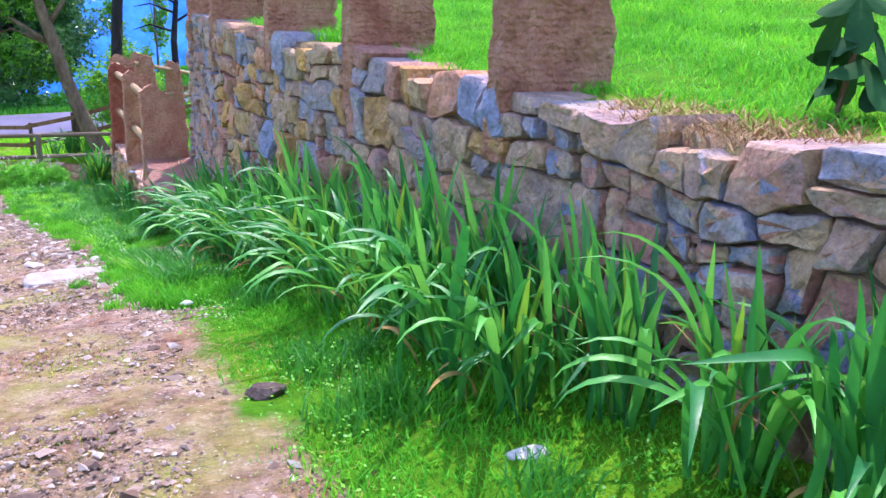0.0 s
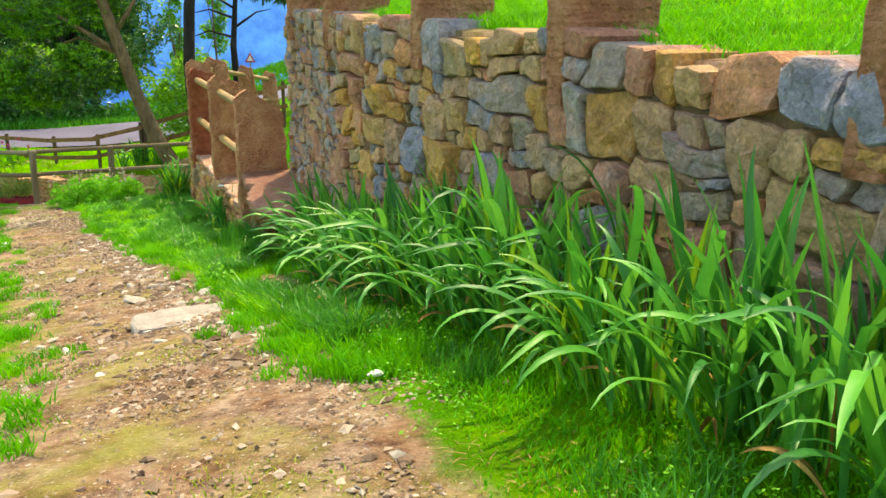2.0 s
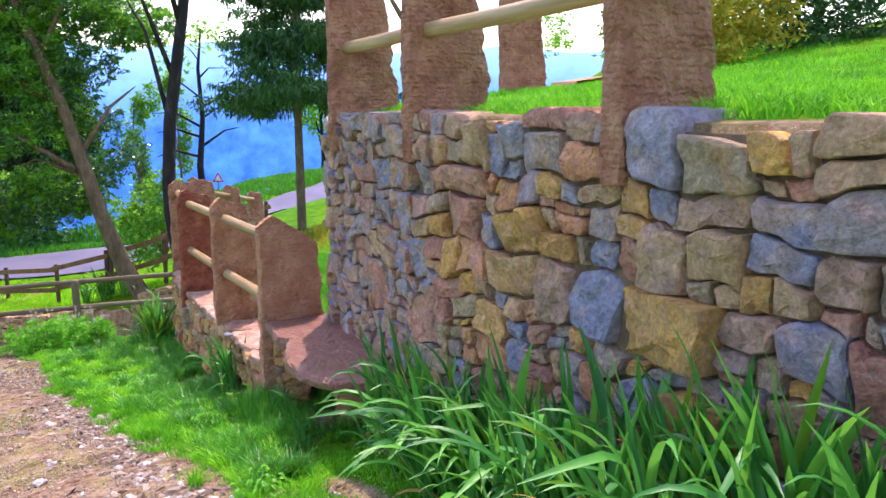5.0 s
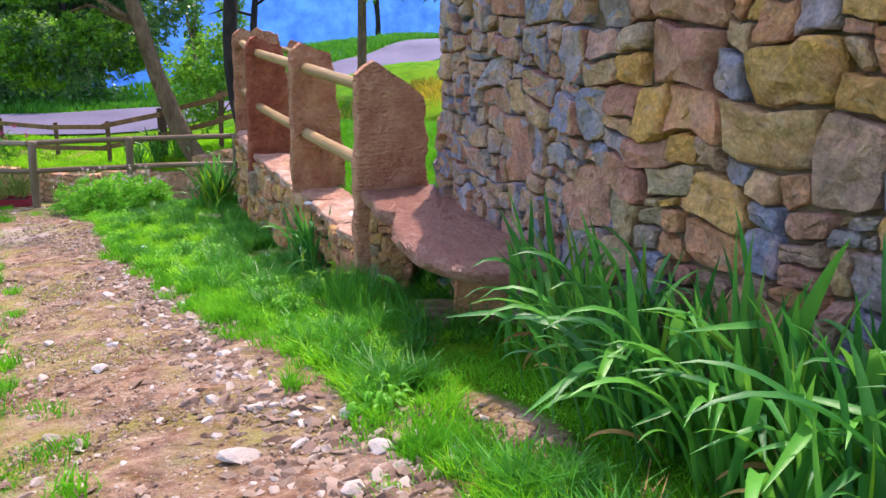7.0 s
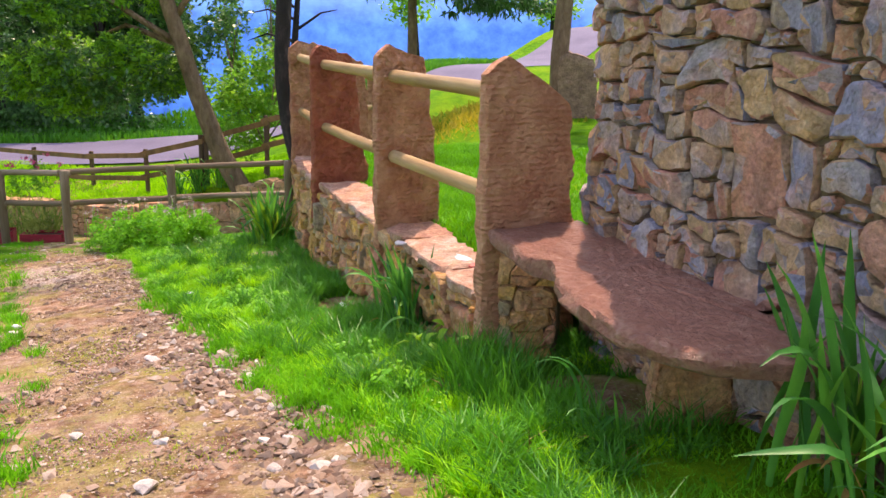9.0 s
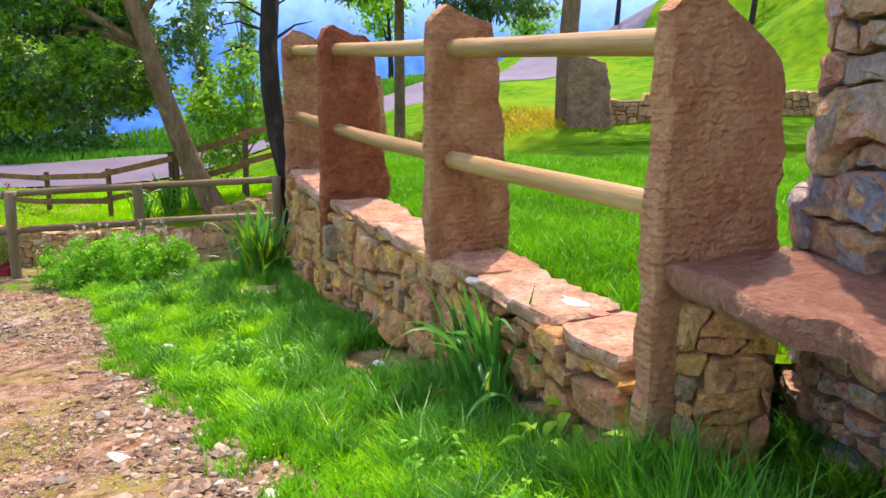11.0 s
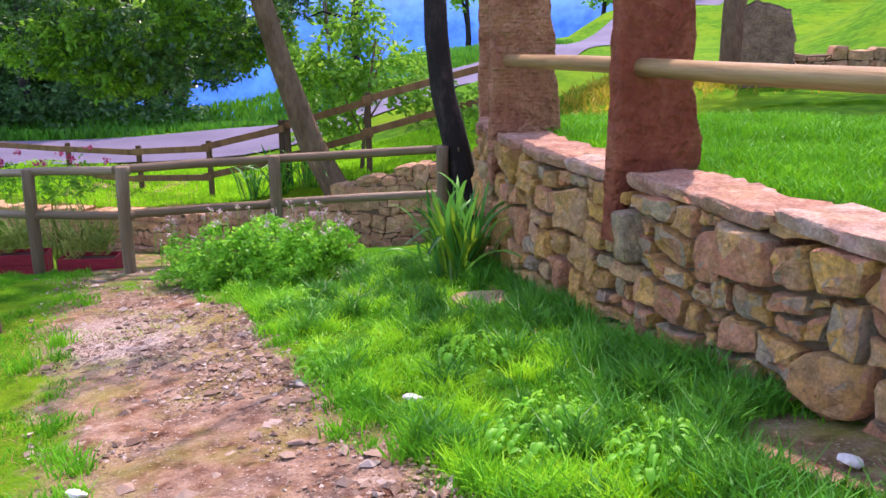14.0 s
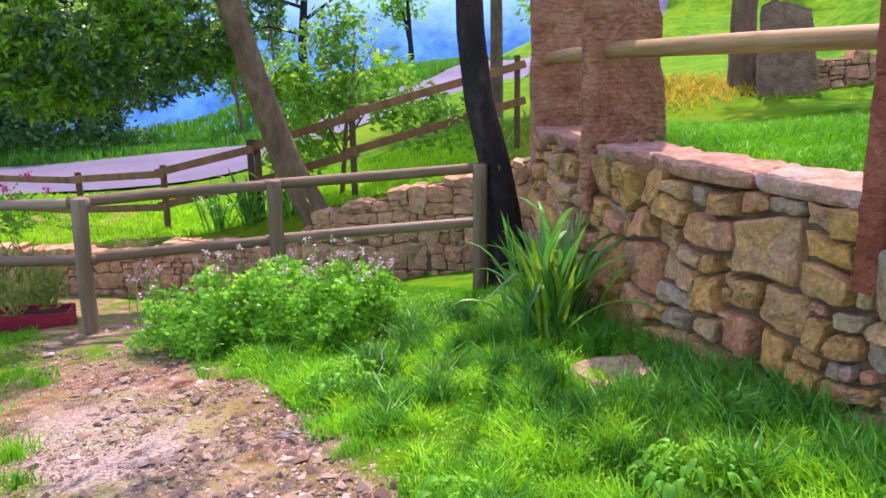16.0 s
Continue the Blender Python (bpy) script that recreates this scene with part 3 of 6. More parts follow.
def stone_cells(length, bottom, top, size, rng, flat=0.62, sliver=0.1):
    """Rubble in rough courses: outlines in the face's (s, h), and whether each lies at the top."""
    ss = np.linspace(0, length, 60)
    low, high = min(bottom(s) for s in ss) - 0.1, max(top(s) for s in ss) + 0.1
    boxes = []

    def split(a, b, c, d):
        z = size(min(max((a + c) / 2, 0), length))
        w, h = c - a, d - b
        goal = z * z * flat * math.exp(rng.gauss(-0.25, 0.65))
        if w * h < goal and w < 2.6 * h and h < 1.5 * w or min(w, h) < 0.055:
            boxes.append((a, b, c, d))
            return
        if w > h * rng.uniform(1.0, 1.9):
            m = a + w * rng.uniform(0.32, 0.68)
            split(a, b, m, d)
            split(m, b, c, d)
        else:
            m = b + h * rng.choice((0.5, 0.38, 0.62, 0.3, 0.72)) * rng.uniform(0.92, 1.08)
            split(a, b, c, m)
            split(a, m, c, d)

    h = low
    while h < high:
        z = size(length / 2)
        band = z * rng.uniform(0.75, 1.25)
        s = -rng.uniform(0, 0.4)
        while s < length + 0.1:
            z = size(min(max(s, 0), length))
            w = z * rng.uniform(0.8, 2.0)
            split(s, h, s + w, h + band)
            s += w
        h += band
    off = rng.random() * 50

    def bend(s, h):
        z = size(min(max(s, 0), length))
        a = noise.noise_vector((s / z * 0.8 + off, h / z * 0.8, off))
        b = noise.noise_vector((s / z * 2.3 + off, h / z * 2.3, off + 9))
        c = noise.noise_vector((s / z * 5.5 + off, h / z * 5.5, off + 20))
        return s + z * (0.22 * a.x + 0.13 * b.x + 0.03 * c.x), h + z * (0.24 * a.y + 0.09 * b.y + 0.03 * c.y)

    cells = []
    for a, b, c, d in boxes:
        sc, hc = (a + c) / 2, (b + d) / 2
        if b > top(sc) - sliver or hc > top(sc) + 0.3 or hc < bottom(sc) - 0.3 or sc < -0.3 or sc > length + 0.3:
            continue
        edge = []
        for (x0, y0), (x1, y1) in (((a, b), (c, b)), ((c, b), (c, d)), ((c, d), (a, d)), ((a, d), (a, b))):
            n = 4 if math.hypot(x1 - x0, y1 - y0) > 0.16 else 3
            edge += [bend(x0 + (x1 - x0) * t / n, y0 + (y1 - y0) * t / n) for t in range(n)]
        poly = edge
        k = (top(sc + 0.1) - top(sc - 0.1)) / 0.2
        wob = rng.uniform(-0.025, 0.035)
        poly = clip(poly, -k, 1.0, top(sc) + wob - k * sc)
        poly = clip(poly, -1, 0, 0.0)
        poly = clip(poly, 1, 0, length)
        poly = clip(poly, 0, -1, -(bottom(sc) - 0.08))
        if len(poly) < 4:
            continue
        p = np.array(poly)
        x, y = p[:, 0], p[:, 1]
        area = 0.5 * abs(np.sum(x * np.roll(y, -1) - y * np.roll(x, -1)))
        if area < 0.0016 or min(np.ptp(x), np.ptp(y)) < 0.025:
            continue
        cells.append((p, p[:, 1].max() > top(sc) - 0.1))
    return cells


def stone_mesh(name, line, p, at_top, rng, mat, depth, back, joint, lean):
    """One stone: a worn outline, proud of the joints, with a broken, uneven front."""
    q = p.copy()
    wide = min(np.ptp(p[:, 0]), np.ptp(p[:, 1]))
    # wear the corners
    wear = rng.choice((0.06, 0.12, 0.2, 0.26))
    q = (1 - 2 * wear) * q + wear * np.roll(q, 1, 0) + wear * np.roll(q, -1, 0)
    q = q + np.array([[rng.uniform(-1, 1), rng.uniform(-1, 1)] for _ in q]) * min(0.008, 0.05 * wide)
    c = q.mean(0)
    turn = rng.gauss(0, 0.035)
    q = c + (q - c) @ np.array([[math.cos(turn), math.sin(turn)], [-math.sin(turn), math.cos(turn)]])
    far = np.hypot(*(q - c).T)[:, None]
    q = c + (q - c) * np.clip(1 - joint * rng.uniform(0.3, 1.6) / np.maximum(far, 0.03), 0.6, 1)
    k = len(q)
    tilt = (rng.gauss(0, 0.13), rng.gauss(0.03, 0.13))
    dep = depth * rng.uniform(0.45, 1.5) * min(1.0, 0.35 + wide / 0.3)
    deep = -0.34 if at_top else -back
    rough = min(0.05, 0.16 * wide)
    vs = []
    sd = rng.random() * 50
    mid = c + np.array([rng.uniform(-0.12, 0.12) * np.ptp(p[:, 0]), rng.uniform(-0.12, 0.12) * np.ptp(p[:, 1])])
    for ring, (scale, d) in enumerate(((0.99, deep), (1.0, dep * 0.45), (0.975, dep * 0.85), (0.88, dep * 1.0), (0.45, dep * 1.06))):
        for i, (s, h) in enumerate((mid if ring > 3 else c) + (q - (mid if ring > 3 else c)) * scale):
            f = d
            if d > 0:
                f += (s - c[0]) * tilt[0] + (h - c[1]) * tilt[1]
                if ring > 1:
                    f += 0.8 * rough * noise.noise((s * 7 + sd, h * 7, sd)) + 0.45 * rough * noise.noise((s * 21 + sd, h * 21, sd)) + 0.007 * rng.uniform(-1, 1)
            hh = h + (0.006 * noise.noise((s * 25, h * 25 + sd, 3)) if ring else 0)
            x, y = line.at(s, f - lean * hh)
            vs.append((x, y, hh))
    x, y = line.at(mid[0], dep * 1.12 + rough * 0.4 * rng.uniform(-1, 1) - lean * mid[1])
    vs.append((x, y, mid[1]))
    fs = []
    for r in range(4):
        for i in range(k):
            j = (i + 1) % k
            fs.append((r * k + i, r * k + j, (r + 1) * k + j, (r + 1) * k + i))
    fs += [(4 * k + i, 4 * k + (i + 1) % k, 5 * k) for i in range(k)]
    o = np.array(vs).mean(0)
    return [tuple(np.array(v) - o) for v in vs], fs, o


def crisp(me, angle=24):
    """Smooth shading that breaks at edges sharper than angle."""
    me.set_sharp_from_angle(angle=radians(angle))
    return me


def rubble_wall(name, label, pts, top, bottom, size, mat, seed, depth=0.05, back=0.1, joint=0.008, lean=0.0, thick=0.45, pieces=True, flat=0.62, rest=None, sliver=0.1, warm=None):
    line = Line(pts)
    rng = random.Random(seed)
    n = int(line.length / 0.2) + 2
    ss = np.linspace(0, line.length, n)
    vs, fs = [], []
    for s in ss:
        b, t = bottom(s) - 0.3, top(s) - 0.1
        for d, z in ((-0.012, b), (-0.012, t), (-thick, t), (-thick, b)):
            vs.append((*line.at(s, d - lean * z), z))
    for i in range(n - 1):
        for k in range(4):
            a, b = i * 4 + k, i * 4 + (k + 1) % 4
            fs.append((a, b, b + 4, a + 4))
    fs += [(3, 2, 1, 0), tuple((n - 1) * 4 + k for k in range(4))]
    wall = thing(name, label, "wall", kind="structure", me=mesh_of(name, vs, fs, M["core"]))
    cells = stone_cells(line.length, bottom, top, size, rng, flat, sliver)
    rest_v, rest_f = [], []
    pick = random.Random(seed + 1)
    mid = line.length * 0.58
    cells.sort(key=lambda c: abs(c[0][:, 0].mean() - mid))
    for count, (p, at_top) in enumerate(cells):
        v, f, o = stone_mesh("stone", line, p, at_top, rng, mat, depth, back, joint, lean)
        if pieces and count < 300:
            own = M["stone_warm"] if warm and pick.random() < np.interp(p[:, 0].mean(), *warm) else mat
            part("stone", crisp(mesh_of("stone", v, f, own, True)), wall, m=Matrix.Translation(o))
        else:
            base = len(rest_v)
            rest_v += [np.array(a) + o for a in v]
            rest_f += [tuple(i + base for i in g) for g in f]
    if rest_v:
        tagged(part("stones", crisp(mesh_of("stones", rest_v, rest_f, rest or mat, True)), wall), kind="stuff")
    return line, wall


HIGH = [(3.04, -0.78), (1.64, 1.87), (0.92, 3.22), (0.54, 3.88), (0.0, 4.9), (-0.85, 6.48), (-1.71, 8.05), (-2.34, 9.24), (-2.92, 10.5), (-3.32, 11.42), (-3.45, 11.72), (-3.42, 11.98), (-3.12, 12.2), (-2.6, 12.5)]
HIGH_Y, HIGH_Z = (-2, 3, 4.8, 6.5, 8.0, 9.8, 12.1, 13), (1.48, 1.5, 1.5, 1.55, 1.6, 1.62, 1.66, 1.72)
_h = Line(HIGH)


def high_top(s):
    x, y = _h.at(s)
    return float(np.interp(y, HIGH_Y, HIGH_Z))


def high_bottom(s):
    x, y = _h.at(s)
    return float(near_z(x, y)) - 0.05 if s < _h.find(-3.45, 11.75) + 0.05 else -0.7


def high_size(s):
    return float(np.interp(s, (0, 5, 9, 13, 15), (0.45, 0.40, 0.36, 0.33, 0.29)))


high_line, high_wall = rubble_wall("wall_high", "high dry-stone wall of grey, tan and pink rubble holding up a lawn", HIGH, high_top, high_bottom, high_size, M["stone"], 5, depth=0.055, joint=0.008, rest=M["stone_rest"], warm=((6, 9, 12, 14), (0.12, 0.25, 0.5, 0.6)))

LOW = [(-4.06, 11.7), (-4.12, 11.84), (-4.46, 12.52), (-4.86, 13.38), (-5.84, 15.34), (-6.31, 16.42), (-6.64, 17.47), (-6.82, 18.42), (-6.84, 19.07), (-6.72, 19.6), (-6.55, 21.0), (-6.5, 23.0)]
LOW_Y, LOW_Z = (11.2, 12.3, 13.3, 15.3, 17.4, 19.0, 20.5, 23), (-0.6, -0.59, -0.59, -0.65, -0.69, -0.74, -0.95, -1.4)
_l = Line(LOW)


def low_top(s):
    return float(np.interp(_l.at(s)[1], LOW_Y, LOW_Z)) - 0.05


def low_bottom(s):
    return float(near_z(*_l.at(s))) - 0.05


low_line, low_wall = rubble_wall("wall_low", "low dry-stone parapet wall of tan and ochre rubble", LOW, low_top, low_bottom, lambda s: 0.345, M["stone_warm"], 11, sliver=0.03, depth=0.07, joint=0.017, rest=M["stone_warm_rest"])

RET = [(-6.5, 23.0), (-9.3, 23.46), (-9.9, 23.56), (-24, 25.9)]
_r = Line(RET)


def ret_top(s):
    return float(np.interp(_r.at(s)[0], (-30, -13.8, -11.6, -9.75, -9.6, -8.84, -8.08, -7.4, -6.6), (-3.0, -2.9, -2.75, -2.62, -2.29, -2.07, -1.82, -1.7, -1.42)))


ret_line, ret_wall = rubble_wall("wall_retaining", "stone retaining wall of tan rubble below the road", RET, ret_top, lambda s: float(near_z(*_r.at(s))) - 0.1, lambda s: 0.38, M["stone_pale"], 3, depth=0.03, joint=0.005, rest=M["stone_pale_rest"])


BACK = [(8, 26.0), (2, 25.5), (-2.9, 25.6)]
_b = Line(BACK)
rubble_wall("wall_back", "low stone wall of grey rubble below the meadow", BACK, lambda s: float(np.interp(_b.at(s)[0], (-3, 8), (-0.4, 0.25))),
            lambda s: -1.1, lambda s: 0.34, M["stone_pale"], 13, depth=0.04, rest=M["stone_pale_rest"])


rubble_wall("wall_return", "stone wall closing the end of the upper lawn", [(-2.6, 12.5), (0.5, 14.4), (4.0, 16.3)], lambda s: 1.72 + 0.12 * s, lambda s: -0.9, lambda s: 0.6, M["stone_far"], 17, pieces=False)


# ---- lawns ----
def lawn(name, label, P, bare=9.0):
    """A sheet of grass; bare: how far each column lies from the earthy edge."""
    n, k = P.shape[:2]
    i = np.arange(n * k).reshape(n, k)
    q = np.stack([i[:-1, :-1], i[:-1, 1:], i[1:, 1:], i[1:, :-1]], -1).reshape(-1, 4)
    me = big_mesh(name, P.reshape(-1, 3), q, M["ground"], True)
    dirt = me.attributes.new("dirt", "FLOAT", "POINT")
    dirt.data.foreach_set("value", np.broadcast_to(np.clip(1.25 - np.asarray(bare) / 0.28, 0, 1), (n, k)).astype(np.float32).ravel())
    return thing(name, label, "lawn", kind="structure", me=me)


def upper_z(s, v):
    return high_top(s) - 0.06 + 0.085 * np.asarray(v) + 0.009 * np.minimum(np.asarray(v), 9) ** 2


S_END = high_line.find(-3.45, 11.75)
ss, vv = np.linspace(0, S_END + 0.2, 90), np.r_[np.linspace(0.06, 5, 44), np.linspace(5.3, 16, 22)]
ss, vv = np.r_[0.0, ss], np.r_[0.04, vv, 20.0, 26.0, 34.0]


def lawn_point(k, s, v):
    """The upper lawn rolls off beyond its far edge and at its open end, down into the ground."""
    x, y = high_line.at(s)
    x, y = x + 0.86 * v, y + 0.51 * v
    z = float(upper_z(s, min(v, 16))) + 0.03 * noise.noise((s, v, 2)) - (0.3 if v < 0.05 else 0)
    low = float(ground_z(x, y)) - 0.3
    if k == 0:
        return x + 0.4, y - 0.7, low
    return x, y, z + (low - z) * min(max((v - 16) / 16, 0), 1)


P = np.array([[lawn_point(k, s, v) for v in vv] for k, s in enumerate(ss)])
lawn("lawn_upper", "bright green lawn behind the high wall", P, vv)


def low_x(y):
    q = low_line.q
    return np.interp(y, q[:, 1], q[:, 0])


def terrace_z(x, y):
    k = np.clip((np.asarray(y) - 19.5) / 3.8, 0, 1)
    a = np.interp(y, LOW_Y, LOW_Z) - 0.04 + 0.006 * (np.asarray(x) - low_x(y))
    return a * (1 - k) + (far_z(x, y) + 0.02) * k


P = np.array([[(low_x(y) + 0.12 + v, y, float(terrace_z(low_x(y) + 0.12 + v, y)) + 0.02 * noise.noise((v * 2, y * 2, 7))) for v in np.r_[np.linspace(0, 5, 40), np.linspace(5.3, 14, 24)]] for y in np.linspace(11.85, 25.5, 110)])
lawn("lawn_terrace", "bright green lawn on the terrace behind the low wall", P)

# ---- road ----
ROAD = Line(list(zip(ROAD_X, ROAD_Y)), 0.8)
vs, fs = [], []
rs = np.linspace(0, ROAD.length, 150)
for s in rs:
    for d in (-1.9, -0.9, 0.9, 1.9):
        x, y = ROAD.at(s, d)
        vs.append((x, y, float(ground_z(x, y)) + 0.08 - 0.02 * abs(d)))
for i in range(len(rs) - 1):
    for k in range(3):
        fs.append((i * 4 + k, i * 4 + k + 1, i * 4 + k + 5, i * 4 + k + 4))
thing("road", "pale grey asphalt lane curving uphill", "road", kind="structure", me=mesh_of("road", vs, [f[::-1] for f in fs], M["asphalt"], True))


# ---- standing slabs, poles and bench ----
def slab_post(at, inward, z0, z1, width, thick, mat, seed, slope=0.15, taper=0.25, label="", name="stone_slab_post", group="standing slabs on the walls"):
    """A rough upright slab: its thin edge at `at` faces the path, its broad sides run inward."""
    rng = random.Random(seed)
    e = Vector((inward[0], inward[1], 0)).normalized()
    n = Vector((e.y, -e.x, 0))
    rows = 40
    off = rng.random() * 60
    # round the section: (share of width, side of thickness)
    half = [(0.0, -0.3), (0.0, -0.82), (0.025, -1), (0.12, -1), (0.25, -1), (0.38, -1), (0.5, -1), (0.62, -1), (0.75, -1), (0.88, -1), (0.97, -0.9), (1.0, -0.6), (1.0, -0.15)]
    ring = half + [(w, -q) for w, q in reversed(half)]
    vs, fs = [], []
    for r in range(rows + 1):
        t = r / rows
        for w, q in ring:
            shrink = 1 - taper * t ** 1.6
            wid = width * shrink * (1 + 0.07 * noise.noise((off, t * 5, 1)) + 0.04 * noise.noise((off, t * 14, 1)) + 0.03 * noise.noise((off, t * 40, q)))
            top = z1 - slope * max(0, w - 0.25) / 0.75 - 0.10 * max(0, 0.18 - w) / 0.18 - 0.05 * abs(noise.noise((w * 4, off, 8)))
            z = z0 + (top - z0) * t
            g = 0.5 * thick * q * (1 - 0.12 * t)
            g += (0.010 * noise.noise((w * 6 + off, z * 7, q)) + 0.007 * noise.noise((w * 17 + off, z * 34, q))) * (1 if abs(q) > 0.5 else 0)
            front = 0.016 * noise.noise((off + 9, z * 6, q * 0.5)) + 0.010 * noise.noise((off, z * 26, q * 2))
            if t > 0.97:
                g *= 0.75
            p = Vector((at[0], at[1], 0)) + e * (w * wid + front * (1 - w)) + n * g
            vs.append((p.x, p.y, z))
    k = len(ring)
    for r in range(rows):
        for i in range(k):
            j = (i + 1) % k
            fs.append((r * k + i, r * k + j, (r + 1) * k + j, (r + 1) * k + i))
    top = rows * k
    m = k // 2
    for i in range(m - 1):
        fs.append((top + i, top + i + 1, top + k - 2 - i, top + k - 1 - i))
    fs.append(tuple(range(k))[::-1])
    o = Vector((at[0], at[1], z0))
    me = crisp(mesh_of(name, [Vector(v) - o for v in vs], fs, mat, True), 25)
    return thing(name, label or "upright slab of rough red sandstone set in the wall", "stone post", o, group=group, me=me)


IN = (0.86, 0.51)


def on_face(line, x, y, d):
    s = line.find(x, y)
    return line.at(s, d)


HIGH_POSTS = [(0.9, 3.2), (0.0, 4.83), (-0.85, 6.41), (-1.71, 7.98), (-2.6, 9.8), (-3.3, 11.35)]
for k, (x, y) in enumerate(HIGH_POSTS):
    if k == 0:
        continue
    a = on_face(high_line, x, y, 0.065)
    zt = float(np.interp(y, HIGH_Y, HIGH_Z))
    slab_post(a, IN, zt - 0.34, zt + 1.0 + 0.08 * (k % 3), (0.66, 0.66, 0.64, 0.62, 0.64, 0.62)[k], 0.14, M["slab"], 20 + k, slope=0.25, taper=0.2)

slab_post((-1.85, 13.3), (0.95, 0.3), 1.6, 3.3, 0.5, 0.14, M["slab"], 77, label="red sandstone slab standing at the lawn's far edge")

for k in range(2, 6):
    if k < 5:
        (x0, y0), (x1, y1) = HIGH_POSTS[k], HIGH_POSTS[k + 1]
        z0, z1 = (float(np.interp(y, HIGH_Y, HIGH_Z)) + 0.5 for y in (y0, y1))
        a, b = on_face(high_line, x0, y0, -0.08), on_face(high_line, x1, y1, -0.08)
        m, size = along((*a, z0), (*b, z1))
        me = pole_mesh("wooden_rail", (0, 0, 0), (0, 0, size), 0.05, M["pole"], seed=k)
        thing("wooden_rail", "round peeled wooden pole between two stone slabs", "rail", group="wooden rails on the high wall", me=me).matrix_world = m

LOW_POSTS = [(-4.02, 11.58, 0.76, 0.62, 0.24), (-4.86, 13.38, 0.77, 0.56, 0.1), (-5.84, 15.34, 0.71, 0.58, 0.1), (-6.64, 17.47, 0.72, 0.64, 0.12), (-6.84, 19.07, 0.66, 0.6, 0.1), (-6.64, 20.55, 0.42, 0.45, 0.08), (-6.44, 22.05, 0.18, 0.42, 0.06)]
for k, (x, y, zt, w, sl) in enumerate(LOW_POSTS):
    a = on_face(low_line, x, y, 0.085) if k else (-4.06, 11.56)
    z0 = (float(near_z(*a)) - 0.1, -1.0, -1.02, -1.1, -1.2, -1.4, -1.6)[k]
    slab_post(a, IN if k < 4 else (0.97, 0.2), z0, zt, w, 0.11, M["slab_red"] if k == 2 else M["slab_rippled"] if k == 0 else M["slab"], 40 + k, slope=sl, taper=0.12 if k == 0 else 0.3,
              label="dark red standing slab holding two wooden rails" if k == 2 else "buff red sandstone slab holding wooden rails, standing in the low wall")
for k in range(6):
    (x0, y0), (x1, y1) = LOW_POSTS[k][:2], LOW_POSTS[k + 1][:2]
    a, b = on_face(low_line, x0, y0, -0.05), on_face(low_line, x1, y1, -0.05)
    if k == 0:
        a = (-3.96, 11.62)
    for up in (0, 1):
        z, z1 = (((0.0, 0.56), (-0.06, 0.54), (-0.09, 0.52), (-0.14, 0.5), (-0.22, 0.42), (-0.36, 0.2), (-0.5, -0.02))[k + j][up] for j in (0, 1))
        m, size = along((*a, z), (*b, z1))
        me = pole_mesh("wooden_rail", (0, 0, 0), (0, 0, size), 0.048, M["pole"], seed=k * 3 + up)
        thing("wooden_rail", "round peeled wooden pole between two stone slabs", "rail", group="wooden rails on the low wall", me=me).matrix_world = m


def flat_stone(name, outline, z, thick, mat, seed, label, category, rough=0.02, group="", lip=0.0):
    """A flat slab with an uneven outline, top and broken edges."""
    p = np.array(outline, float)
    q = []
    n = len(p)
    for i in range(n):
        a, b = p[i], p[(i + 1) % n]
        for t in np.arange(0, 1, max(0.06 / max(np.hypot(*(b - a)), 0.06), 0.1)):
            q.append(a + (b - a) * t)
    q = np.array(q)
    for _ in range(1):
        q = (np.roll(q, 1, 0) + 2 * q + np.roll(q, -1, 0)) / 4
    c = q.mean(0)
    k = len(q)
    vs, fs = [], []
    for scale, dz in ((0.93, -thick), (0.985, -thick * 0.75), (1.0, -thick * 0.3), (0.985, -0.012), (0.95, 0.0), (0.7, 0.0), (0.35, 0.0)):
        for x, y in c + (q - c) * scale:
            w = rough * noise.noise((x * 6 + seed, y * 6, dz * 9)) + rough * 0.7 * noise.noise((x * 17 + seed, y * 17, dz * 30))
            g = 1 + w / max(0.2, np.hypot(x - c[0], y - c[1]))
            vs.append((x * g + c[0] * (1 - g) - c[0], y * g + c[1] * (1 - g) - c[1], dz + (0.4 * w if scale < 0.99 else w)))
    rings = 7
    for r in range(rings - 1):
        for i in range(k):
            j = (i + 1) % k
            fs.append((r * k + i, r * k + j, (r + 1) * k + j, (r + 1) * k + i))
    vs.append((0, 0, 0))
    fs += [((rings - 1) * k + i, (rings - 1) * k + (i + 1) % k, len(vs) - 1) for i in range(k)]
    fs.append(tuple(range(k))[::-1])
    return thing(name, label, category, (c[0], c[1], z), group=group, me=crisp(mesh_of(name, vs, fs, mat, True), 30))


